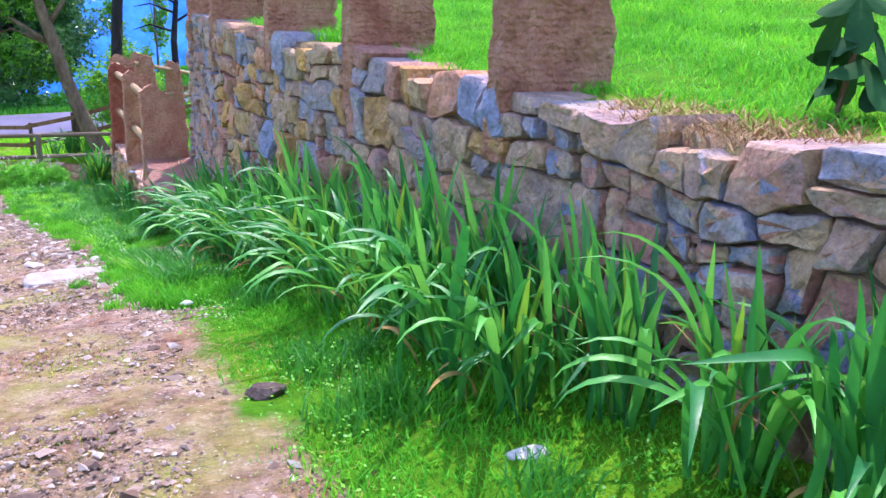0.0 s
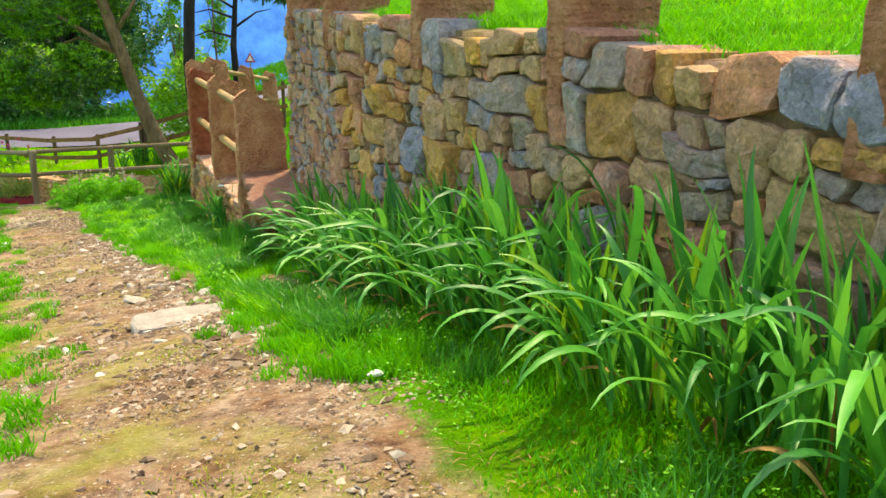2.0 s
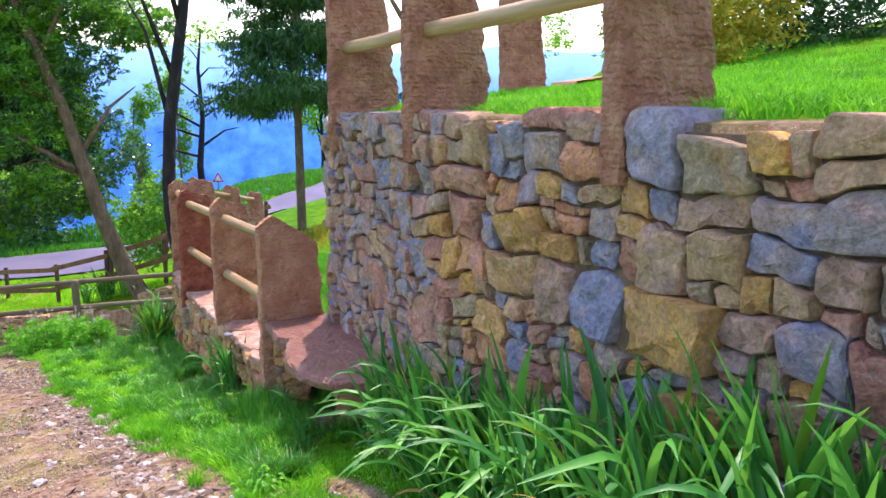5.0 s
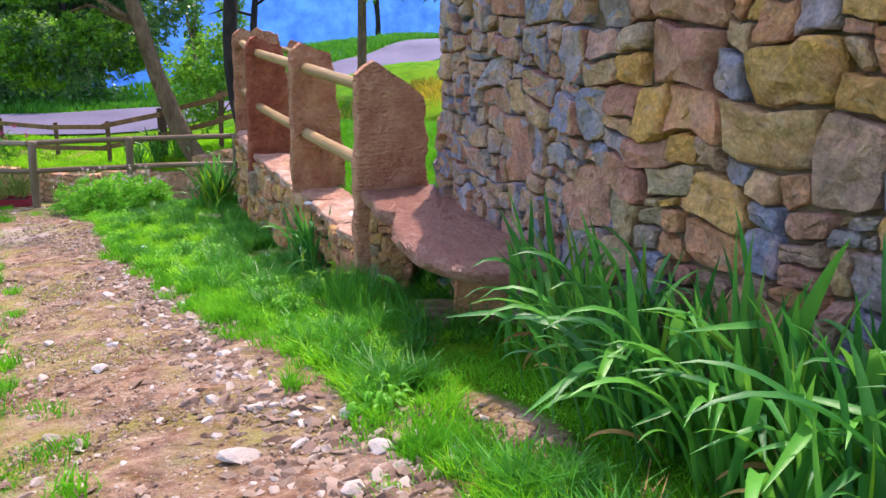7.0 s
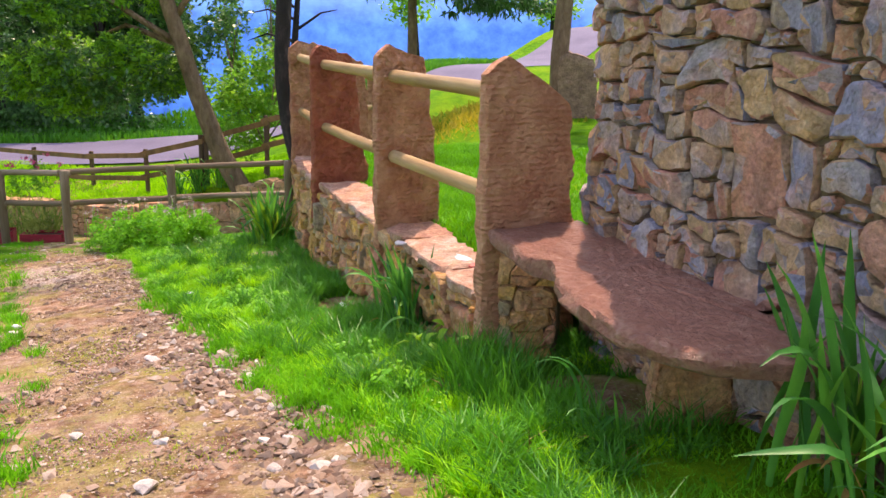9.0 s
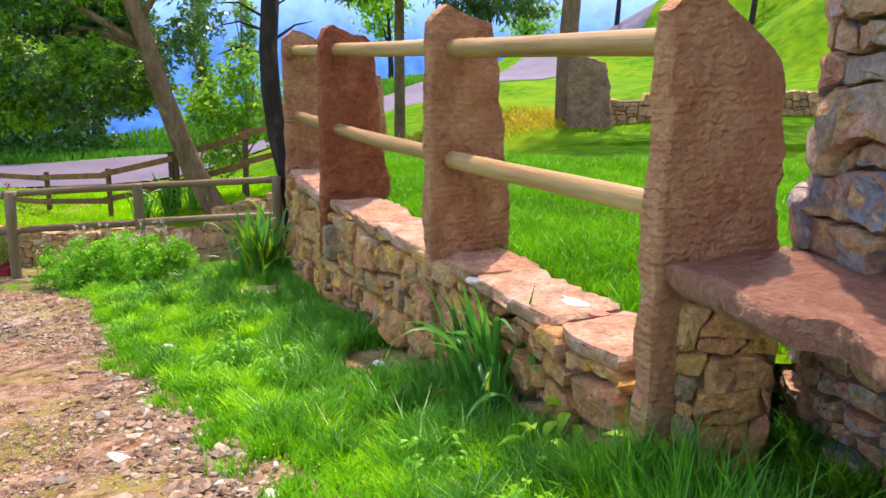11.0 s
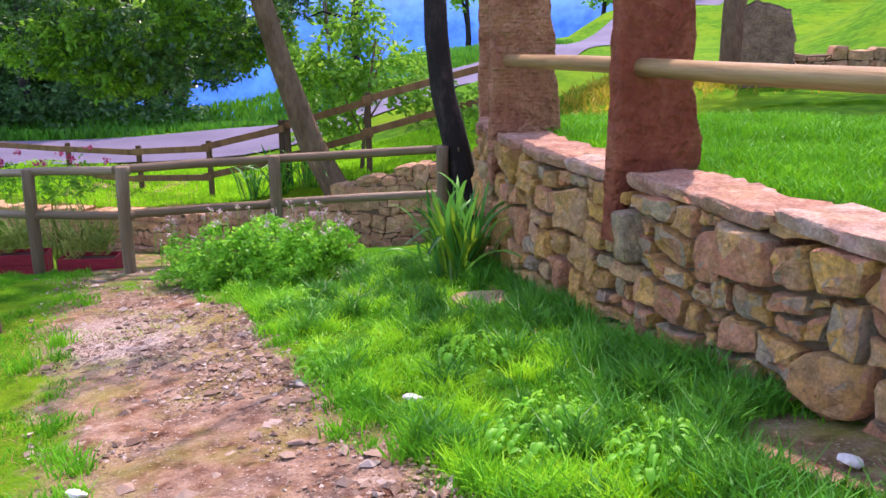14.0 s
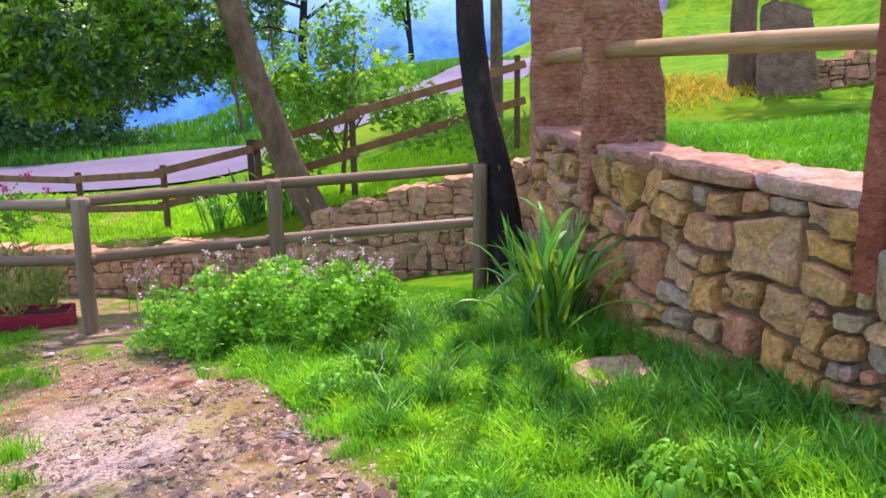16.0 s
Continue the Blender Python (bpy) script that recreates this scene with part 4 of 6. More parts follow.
# capstones along the low wall
rngc = random.Random(8)
posts_s = [low_line.find(x, y) for x, y, *_ in LOW_POSTS]
for k in range(6):
    s0, s1 = posts_s[k] + 0.07, posts_s[k + 1] - 0.07
    cut = [s0, *(s0 + (s1 - s0) * f for f in ((rngc.uniform(0.4, 0.6),) if k % 2 else (rngc.uniform(0.25, 0.4), rngc.uniform(0.6, 0.75)))), s1]
    for a, b in zip(cut[:-1], cut[1:]):
        m = (a + b) / 2
        o = [low_line.at(a, 0.04 + rngc.uniform(-0.03, 0.03)), low_line.at(m, 0.04 + rngc.uniform(-0.02, 0.04)), low_line.at(b - 0.01, 0.04 + rngc.uniform(-0.03, 0.03)), low_line.at(b - 0.01, -0.36), low_line.at(m, -0.38 + rngc.uniform(-0.03, 0.05)), low_line.at(a, -0.36)]
        flat_stone("capstone", o, low_top(m) + 0.05, 0.07, M["cap"], rngc.random() * 30, "flat pale red capstone lying on the low wall", "capstone", 0.04, "capstones of the low wall")

BENCH = [(-4.02, 11.54), (-3.93, 11.32), (-3.86, 11.1), (-3.81, 10.98), (-3.70, 10.93), (-3.68, 10.78), (-3.67, 10.55), (-3.58, 10.27), (-3.47, 10.0), (-3.31, 9.83), (-3.12, 9.72), (-2.86, 9.72), (-2.7, 9.85), (-2.95, 10.5), (-3.15, 10.98), (-3.4, 11.55), (-3.5, 11.85), (-3.72, 11.74)]
flat_stone("stone_bench", BENCH, -0.16, 0.095, M["bench"], 4.2, "curved red sandstone bench slab resting on stones in the corner", "bench", 0.045)
rubble_wall("wall_bench_support", "short pile of tan rubble carrying the bench beside the slab", [(-3.62, 11.5), (-3.78, 11.5), (-3.95, 11.56)], lambda s: -0.27, lambda s: -1.0, lambda s: 0.3, M["stone_warm"], 21, depth=0.04, thick=0.2, joint=0.002)
x, y = -3.1, 10.5
z = float(near_z(x, y)) - 0.1
flat_stone("support_stone", [(x - 0.16, y - 0.13), (x - 0.14, y + 0.15), (x + 0.12, y + 0.17), (x + 0.2, y - 0.12)], -0.29, -0.29 - z, M["stone_warm"], 7, "squat rough stone block carrying the bench", "stone", 0.05)


# ---- fences ----
def pole_fence(pts, spans, label, r_post, r_rail, zs, group):
    """Round posts at pts (x, y, foot, top) and rails over each span."""
    f = thing("pole_fence", label, "fence", pts[0][:3], group=group)
    o = Vector(pts[0][:3])
    for k, (x, y, zf, zt) in enumerate(pts):
        part("post", pole_mesh("post", Vector((x, y, zf - 0.15)) - o, Vector((x + 0.02, y, zt)) - o, r_post, M["grey_pole"], seed=k, rings=5), f)
    for a, b in spans:
        for h in zs:
            pa, pb = pts[a], pts[b]
            za, zb = pa[3] - h, pb[3] - h
            d = Vector((pb[0] - pa[0], pb[1] - pa[1], 0)).normalized()
            nn = Vector((d.y, -d.x, 0)) * (r_post * 0.7)
            m, size = along(Vector((pa[0], pa[1], za)) - o + nn - d * 0.08, Vector((pb[0], pb[1], zb)) - o + nn + d * 0.08)
            part("rail", pole_mesh("rail", (0, 0, 0), (0, 0, size), r_rail, M["grey_pole"], seed=a * 5 + int(h * 10)), f, m=m)
    return f


FENCE = [(-7.33, 19.4, -2.1, -1.08), (-9.0, 19.05, -2.2, -1.14), (-10.43, 18.66, -2.31, -1.2), (-11.7, 19.1, -2.42, -1.32), (-13.4, 20.0, -2.6, -1.5)]
pole_fence(FENCE, [(0, 1), (1, 2), (2, 3), (3, 4)], "weathered grey round-pole fence with two rails", 0.062, 0.045, (0.04, 0.5), "")
thing("wooden_post", "single leaning weathered grey fence post in the grass", "post", (-10.43, 16.43, -2.1),
      me=pole_mesh("wooden_post", (0, 0, -0.15), (-0.1, 0.02, 1.12), 0.08, M["grey_pole"], seed=9))


def plank_fence(pts, height, label):
    f = thing("plank_fence", label, "fence", pts[0])
    o = Vector(pts[0])
    for k, (x, y, zt) in enumerate(pts):
        me = box_mesh("post", (0.08, 0.08, height), M["plank_dark"], 0.008)
        part("post", me, f, m=Matrix.Translation(Vector((x, y, zt - height / 2)) - o))
    for a, b in zip(pts[:-1], pts[1:]):
        for h in (0.12, 0.62):
            d = Vector((b[0] - a[0], b[1] - a[1], 0)).normalized()
            nn = Vector((d.y, -d.x, 0)) * 0.06
            me, m = beam_between("board", Vector(a) - o + nn - Vector((0, 0, h)) - d * 0.1, Vector(b) - o + nn - Vector((0, 0, h)) + d * 0.1, 0.035, 0.11, M["plank"])
            part("board", me, f, m=m)
    return f


plank_fence([(-17.8, 27.6, -2.15), (-15.7, 26.8, -2.12), (-13.77, 25.88, -2.03), (-11.99, 24.85, -1.79), (-10.49, 24.2, -1.36)], 1.3, "brown sawn-board fence along the road")
plank_fence([(-10.4, 24.24, -1.36), (-8.99, 23.87, -0.89), (-6.73, 24.52, -0.27)], 1.3, "brown sawn-board fence climbing beside the road")

# ---- far hills ----
def ridge(name, dist, base, heights, mat, label):
    vs, fs = [], []
    n = 140
    for i in range(n + 1):
        a = math.pi * (-0.75 + 1.5 * i / n)
        h = float(np.interp(math.degrees(a), *heights)) + 14 * noise.fractal((a * 5, dist * 0.01, 0), 1, 2, 5)
        for k, (r, z) in enumerate(((dist, base), (dist * 1.05, base + (h - base) * 0.35), (dist * 1.13, base + (h - base) * 0.75), (dist * 1.22, h), (dist * 1.4, h * 0.6))):
            vs.append((math.sin(a) * r, math.cos(a) * r, z + 8 * noise.noise((a * 20, k * 2.0, dist))))
    for i in range(n):
        for k in range(4):
            fs.append((i * 5 + k, (i + 1) * 5 + k, (i + 1) * 5 + k + 1, i * 5 + k + 1))
    return thing(name, label, "hills", kind="structure", me=mesh_of(name, vs, fs, mat, True))


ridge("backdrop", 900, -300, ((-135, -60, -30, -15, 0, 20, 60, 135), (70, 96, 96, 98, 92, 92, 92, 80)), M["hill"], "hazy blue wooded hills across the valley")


# ---- plants ----
def iris_leaf(name, length, width, lean0, droop, power, mat, seed, twist=0.0, kink=0.0):
    """A sword-shaped leaf rising from the origin, leaning and drooping towards +x, folded along its middle."""
    n = 12
    vs, fs = [], []
    x = z = 0.0
    for i in range(n + 1):
        t = i / n
        th = radians(lean0 + droop * t ** power + kink * min(max((t - 0.52) / 0.1, 0), 1))
        w = width * (0.62 + 0.5 * math.sin(min(t * 1.5, 1.0) * math.pi / 2)) * (1 - max(0, (t - 0.55) / 0.45) ** 2.0) + 0.0008
        tw = twist * t
        px, pz = math.cos(th), -math.sin(th)          # across the leaf's face
        cy, sy = math.cos(tw), math.sin(tw)
        fold = 0.22 * w
        side = 0.012 * math.sin(t * 5 + seed)
        vs += [(x - px * sy * w / 2, side - cy * w / 2, z - pz * sy * w / 2),
               (x + px * fold, side, z + pz * fold),
               (x + px * sy * w / 2, side + cy * w / 2, z + pz * sy * w / 2)]
        x += math.sin(th) * length / n
        z += math.cos(th) * length / n
    for i in range(n):
        a = i * 3
        fs += [(a, a + 3, a + 4, a + 1), (a + 1, a + 4, a + 5, a + 2)]
    return mesh_of(name, vs, fs, mat, True)


M["iris_dry"] = material("dry_iris_leaf", [(0.0, (0.25, 0.09, 0.03)), (1.0, (0.50, 0.34, 0.10))], scale=6, rough=0.7, bump=0.1, vary=0.4)
M["iris_young"] = material("young_iris_leaf", [(0.0, (0.07, 0.26, 0.02)), (1.0, (0.20, 0.42, 0.03))], scale=6, rough=0.35, bump=0.03, vary=0.5, spec=0.6, through_light=0.3)
rngi = random.Random(31)
UPRIGHT = [iris_leaf("leaf", rngi.uniform(0.56, 0.74), rngi.uniform(0.024, 0.036), rngi.uniform(2, 16), rngi.uniform(4, 40), 2, M["iris"], k, rngi.uniform(-0.9, 0.9)) for k in range(9)]
UPRIGHT += [iris_leaf("leaf", 0.6, 0.026, 5, 12, 2, M["iris_young"], 9, 0.4)]
ARCHED = [iris_leaf("leaf", rngi.uniform(0.62, 0.88), rngi.uniform(0.025, 0.038), rngi.uniform(8, 34), rngi.uniform(80, 150), rngi.uniform(1.8, 3.8), M["iris"], k + 20, rngi.uniform(-0.5, 0.5)) for k in range(14)]
ARCHED += [iris_leaf("leaf", rngi.uniform(0.6, 0.85), rngi.uniform(0.026, 0.036), rngi.uniform(8, 24), rngi.uniform(10, 50), 1.6, M["iris"], k + 40, rngi.uniform(-0.7, 0.7), kink=rngi.uniform(60, 105)) for k in range(5)]
ARCHED += [iris_leaf("leaf", 0.7, 0.026, 14, 95, 2.2, M["iris_young"], 46, 0.5)]
YOUNG = [iris_leaf("leaf", rngi.uniform(0.55, 0.75), rngi.uniform(0.028, 0.038), rngi.uniform(8, 30), rngi.uniform(15, 60), 2, M["iris_young"], k + 60, rngi.uniform(-0.6, 0.6)) for k in range(4)]
DRY = [iris_leaf("leaf", 0.34, 0.016, 25, 110, 1.4, M["iris_dry"], 50, 0.8), iris_leaf("leaf", 0.45, 0.008, 14, 40, 2, M["iris_dry"], 51, 0.5), iris_leaf("leaf", 0.55, 0.006, 20, 60, 2, M["iris_dry"], 52, 0.3)]


def iris_clump(x, y, z, n, out, spread, size, label, arch=0.6, group="iris clumps along the wall", young=0.0):
    """A clump of sword leaves; most lean towards the heading `out` (degrees)."""
    c = thing("iris_clump", label, "iris plant", (x, y, z), group=group)
    for k in range(n):
        q = rngi.random()
        pick = rngi.choice(ARCHED) if q < arch else rngi.choice(UPRIGHT)
        if rngi.random() < young:
            pick = rngi.choice(YOUNG)
        elif rngi.random() < 0.11:
            pick = rngi.choice(DRY)
        a = radians(out + rngi.gauss(0, spread))
        r = abs(rngi.gauss(0, 0.10)) * size
        b = rngi.uniform(0, 2 * math.pi)
        s = size * rngi.uniform(0.7, 1.15)
        m = pose(r * math.cos(b), r * math.sin(b) , -0.02) @ pose(0, 0, 0, rngi.uniform(-9, 9), rngi.uniform(-8, 8), math.degrees(a)) @ Matrix.Diagonal((s, s, s, 1))
        part("leaf", pick, c, m=m)
    return c


def wall_u(s):
    return np.interp(s, (-2, 0.2, 2.25, 4.18, 5.97, 7.75, 9.1, 10.48, 11.9, 11.97, 13.94, 16.13, 18.36, 19.83, 22), (2.2, 2.3, 2.42, 2.53, 2.63, 2.72, 2.81, 2.98, 3.28, 2.61, 2.84, 3.03, 3.46, 4.13, 5.2))


OUT = math.degrees(math.atan2(-PR[1], -PR[0]))
for row, (gap, push) in enumerate(((0.34, 0.44), (0.36, 0.16))):
    s = 1.55 + 0.15 * row
    while s < (8.9 if row == 0 else 9.5):
        s += gap * rngi.uniform(0.75, 1.25)
        if 2.45 < s < 2.85:
            continue
        near = float(np.interp(s, (7.2, 9.3), (1.0, 0.6)))
        u = float(wall_u(s)) - push * near * (0.35 if s < 2.4 else 1) - rngi.uniform(0, 0.12)
        x, y = xy(s, u)
        iris_clump(x, y, float(ground_z(x, y)), rngi.randint(28, 40), OUT + 12, 55 if row == 0 else 70, rngi.uniform(0.9, 1.2) * (1 if row == 0 else 1.1) * float(np.interp(s, (2.2, 4.2, 6.2), (0.86, 0.98, 1.0))),
                   "clump of long arching green iris leaves below the wall", 0.6 if row == 0 else 0.2)
for x, y, n, size in ((-4.48, 12.5, 42, 0.92), (-4.62, 12.76, 30, 0.86), (-4.5, 12.3, 8, 0.55)):
    iris_clump(x - 0.05, y, float(ground_z(x, y)), n, OUT, 60, size, "green iris clump at the foot of the low wall", 0.22)
iris_clump(-3.45, 10.25, float(ground_z(-3.45, 10.25)), 9, OUT + 10, 40, 0.6, "a few bent iris leaves below the bench", 0.9)
for k in range(2):
    iris_clump(-6.98 + 0.1 * k, 17.02 + 0.18 * k, -1.78, 66, OUT + 20, 110, 1.08, "full clump of upright iris leaves at the wall's end", 0.3, young=0.25)
for x, y, n, size in ((-10.5, 23.95, 44, 1.15), (-10.0, 23.85, 36, 1.0), (-10.95, 24.1, 34, 1.0)):
    iris_clump(x, y, float(far_z(x, y)), n, -110, 80, size, "dark spiky clump of leaves on the bank by the road", 0.5, "spiky clumps on the bank")


# ---- grass ----
def grass(name, label, x, y, z, h, seed, mat=None, lean=0.5, width=0.006):
    """Blades of three faces each, one mesh."""
    rng = np.random.default_rng(seed)
    n = len(x)
    a = rng.uniform(0, 2 * np.pi, n)
    b = rng.uniform(0, 2 * np.pi, n)
    h = h * rng.uniform(0.55, 1.3, n)
    w = width * rng.uniform(0.7, 1.4, n) * (0.6 + 4 * np.minimum(h, 0.25))
    k = lean * rng.uniform(0.1, 1.0, n) * h
    base = np.stack([x, y, z - 0.01], -1)
    side = np.stack([np.cos(a), np.sin(a), 0 * a], -1)
    go = np.stack([np.cos(b), np.sin(b), 0 * b], -1)
    up = np.array([0, 0, 1.0])
    mid = base + go * (k * 0.35)[:, None] + up * (h * 0.6)[:, None]
    tip = base + go * k[:, None] + up * h[:, None]
    V = np.stack([base - side * w[:, None], base + side * w[:, None], mid - side * (w * 0.75)[:, None], mid + side * (w * 0.75)[:, None], tip], 1).reshape(-1, 3)
    o = np.arange(n)[:, None] * 5
    F = np.concatenate([o + [0, 1, 3], o + [0, 3, 2], o + [2, 3, 4]])
    return thing(name, label, "grass", kind="stuff", me=big_mesh(name, V, F, mat or M["grass"]))


def field(x, y, f, seed):
    """Smooth patches between 0 and 1, from a few waves."""
    rng = np.random.default_rng(seed)
    v = 0 * x
    for k in range(14):
        g = rng.normal(0, f, 2)
        v = v + np.sin(g[0] * x + g[1] * y + rng.uniform(0, 6.3))
    return np.clip(0.5 + v / 8, 0, 1)


rng = np.random.default_rng(4)
n = 330000
s, u = rng.uniform(-1.5, 23, n), rng.uniform(0.8, 4.2, n)
x, y = xy(s, u)
d = path_dirt(x, y)
patch = field(x, y, 3.2, 1)
keep = (u < wall_u(s) - 0.05) & (rng.random(n) < np.clip(1.1 - 1.6 * d + 0.5 * (patch - 0.5), 0, 1) ** 1.5) & ((s < 21.2) | (u > 2.6))
mud = np.hypot((s - 9.1) / 0.75, (u - 1.95) / 0.33) < 1
keep &= ~(mud & (rng.random(n) < 0.85))
keep &= ~((np.hypot((s - 17.36) / 0.35, (u - 2.83) / 0.2) < 1))
s, u, x, y, d, patch = (v[keep] for v in (s, u, x, y, d, patch))
toward = np.clip((u - 1.4) / (wall_u(s) - 1.4), 0, 1)
h = 0.016 + 0.03 * patch ** 1.5 + 0.035 * toward * field(x, y, 7, 2) + np.where((s > 9.2) & (s < 11.3) & (u > 1.9), 0.07 * field(x, y, 6, 15), 0) + np.where((s > 11) & (s < 20), 0.03 * toward ** 1.5 * field(x, y, 5, 5), 0)
grass("verge_grass", "lush green verge grass between path and wall", x, y, ground_z(x, y), h, 1, lean=1.3, width=0.0048)
n = 170000
s, u = rng.uniform(3.5, 23, n), 0.55 - 2.7 * rng.random(n) ** 1.7
x, y = xy(s, u)
d = path_dirt(x, y)
keep = rng.random(n) < np.clip(1.05 - 1.35 * d + 0.9 * (field(x, y, 3, 7) - 0.5), 0, 1) ** 1.5
x, y = x[keep], y[keep]
grass("verge_grass", "short green grass on the open side of the path", x, y, ground_z(x, y), 0.016 + 0.05 * field(x, y, 6, 8) ** 2, 2, M["lawn"], lean=1.4, width=0.005)
n = 110000
s, u = rng.uniform(-1, 20, n), rng.uniform(-0.9, 1.8, n)
x, y = xy(s, u)
thin = field(x, y, 4, 9)
keep = rng.random(n) < np.clip((thin - np.interp(s, (7.5, 9.5), (0.5, 0.68))) * 4.0, 0, 0.8)
x, y, thin = x[keep], y[keep], thin[keep]
grass("path_grass", "thin low patches of grass growing in the trodden path", x, y, ground_z(x, y), 0.008 + 0.03 * np.clip(thin - 0.55, 0, 1), 3, M["path_blade"], lean=1.8, width=0.0045)
n = 70000
s, u = rng.uniform(0.5, 20, n), rng.uniform(-0.9, 1.8, n)
x, y = xy(s, u)
keep = rng.random(n) < (0.15 + 0.85 * field(x, y, 3, 19)) * np.interp(s, (8, 10.5), (1.0, 0.32))
x, y = x[keep], y[keep]
LITTER = x, y, 0.006 + 0.006 * rng.random(len(x))
n = 100000
v, yy = rng.uniform(0.12, 6.5, n) ** 1.0, rng.uniform(11.95, 20.5, n)
x = low_x(yy) + 0.3 + v
keep = rng.random(n) < np.clip(1.2 - v / 7, 0.25, 1)
x, yy = x[keep], yy[keep]
grass("lawn_grass", "long soft lawn grass on the terrace", x, yy, terrace_z(x, yy), 0.05 + 0.06 * field(x, yy, 3, 12), 5, M["lawn"], lean=1.4, width=0.0055)
n = 115000
ks, v = rng.integers(0, 90, n), rng.uniform(0.2, 5.5, n)
sl = np.linspace(0.4, S_END + 0.1, 90)
bx, by, bz = np.array([high_line.at(t)[0] for t in sl]), np.array([high_line.at(t)[1] for t in sl]), np.array([high_top(t) for t in sl])
f = rng.uniform(0, 1, n)
k2 = np.minimum(ks + 1, 89)
x, y, z0 = (a[ks] * (1 - f) + a[k2] * f for a in (bx, by, bz))
keep = (rng.random(n) < np.clip(1.2 - v / 6, 0.3, 1)) & (v > np.interp(ks, (0, 34, 40), (0.5, 0.42, 0.2)))
x, y, z = (x + 0.86 * v)[keep], (y + 0.51 * v)[keep], (z0 - 0.06 + 0.085 * v + 0.009 * v ** 2)[keep]
grass("lawn_grass", "bright lawn grass above the high wall", x, y, z, 0.04 + 0.05 * field(x, y, 3, 15), 6, lean=1.4, width=0.005)
# long dark grass hanging over at the walls' foot, in tufts
M["grass_deep"] = material("deep_grass_blade", [(0.0, (0.012, 0.14, 0.018)), (1.0, (0.07, 0.40, 0.025)), (0.5, (0.03, 0.27, 0.02))], scale=1.3, rough=0.45, bump=0.0, vary=0.4, island=True, spec=0.4, through_light=0.3)
tuft = np.random.default_rng(91)
nt = 240
ts = np.where(tuft.random(nt) < 0.92, tuft.uniform(10.4, 18.6, nt), tuft.uniform(2.5, 10.4, nt))
tu = np.where(ts > 10.4, wall_u(ts) - 0.08 - np.abs(tuft.normal(0, 0.33, nt)), wall_u(ts) - 0.75 - np.abs(tuft.normal(0, 0.15, nt)))
k = np.repeat(np.arange(nt), 130)
th = np.where(ts > 10.4, tuft.uniform(0.06, 0.18, nt), tuft.uniform(0.06, 0.14, nt))
x, y = xy(ts[k] + tuft.normal(0, 0.07, len(k)), tu[k] + tuft.normal(0, 0.06, len(k)))
s_, u_ = su(x, y)
ok = (u_ < wall_u(s_) - 0.03) & (np.hypot((s_ - 17.36) / 0.35, (u_ - 2.83) / 0.25) > 1) & (path_dirt(x, y) < 0.55)
x, y, k = x[ok], y[ok], k[ok]
grass("tall_grass", "long dark wispy grass in tufts at the foot of the walls", x, y, ground_z(x, y), th[k], 92, M["grass_deep"], lean=1.2, width=0.003)
# taller wisps in front of the bench's support
wisp = np.random.default_rng(97)
nt = 46
ts, th = wisp.uniform(10.9, 11.95, nt), wisp.uniform(0.14, 0.34, nt)
tu = 2.5 + wisp.uniform(-0.22, 0.12, nt)
k = np.repeat(np.arange(nt), 60)
x, y = xy(ts[k] + wisp.normal(0, 0.06, len(k)), tu[k] + wisp.normal(0, 0.05, len(k)))
grass("tall_grass", "tall wispy grass hiding the stones under the bench", x, y, ground_z(x, y), th[k] * wisp.uniform(0.5, 1.0, len(k)), 98, M["grass_deep"], lean=0.7, width=0.003)
# short bright tufts along the edge of the path
nt = 420
left = tuft.random(nt) < 0.1
ts = tuft.uniform(5.5, 20, nt)
tu = np.where(left, np.interp(ts, (5, 9), (0.0, 0.15)) + tuft.normal(0, 0.12, nt), np.interp(ts, (5, 7, 9.4, 10.9, 13, 16, 19), (1.35, 1.5, 1.68, 1.76, 1.6, 1.45, 1.55)) + tuft.normal(0.1, 0.13, nt))
k = np.repeat(np.arange(nt), 80)
th = tuft.uniform(0.04, 0.11, nt)
x, y = xy(ts[k] + tuft.normal(0, 0.05, len(k)), tu[k] + tuft.normal(0, 0.045, len(k)))
grass("grass_tufts", "short bright tufts of grass along the path's edge", x, y, ground_z(x, y), th[k], 93, lean=1.2, width=0.0045)
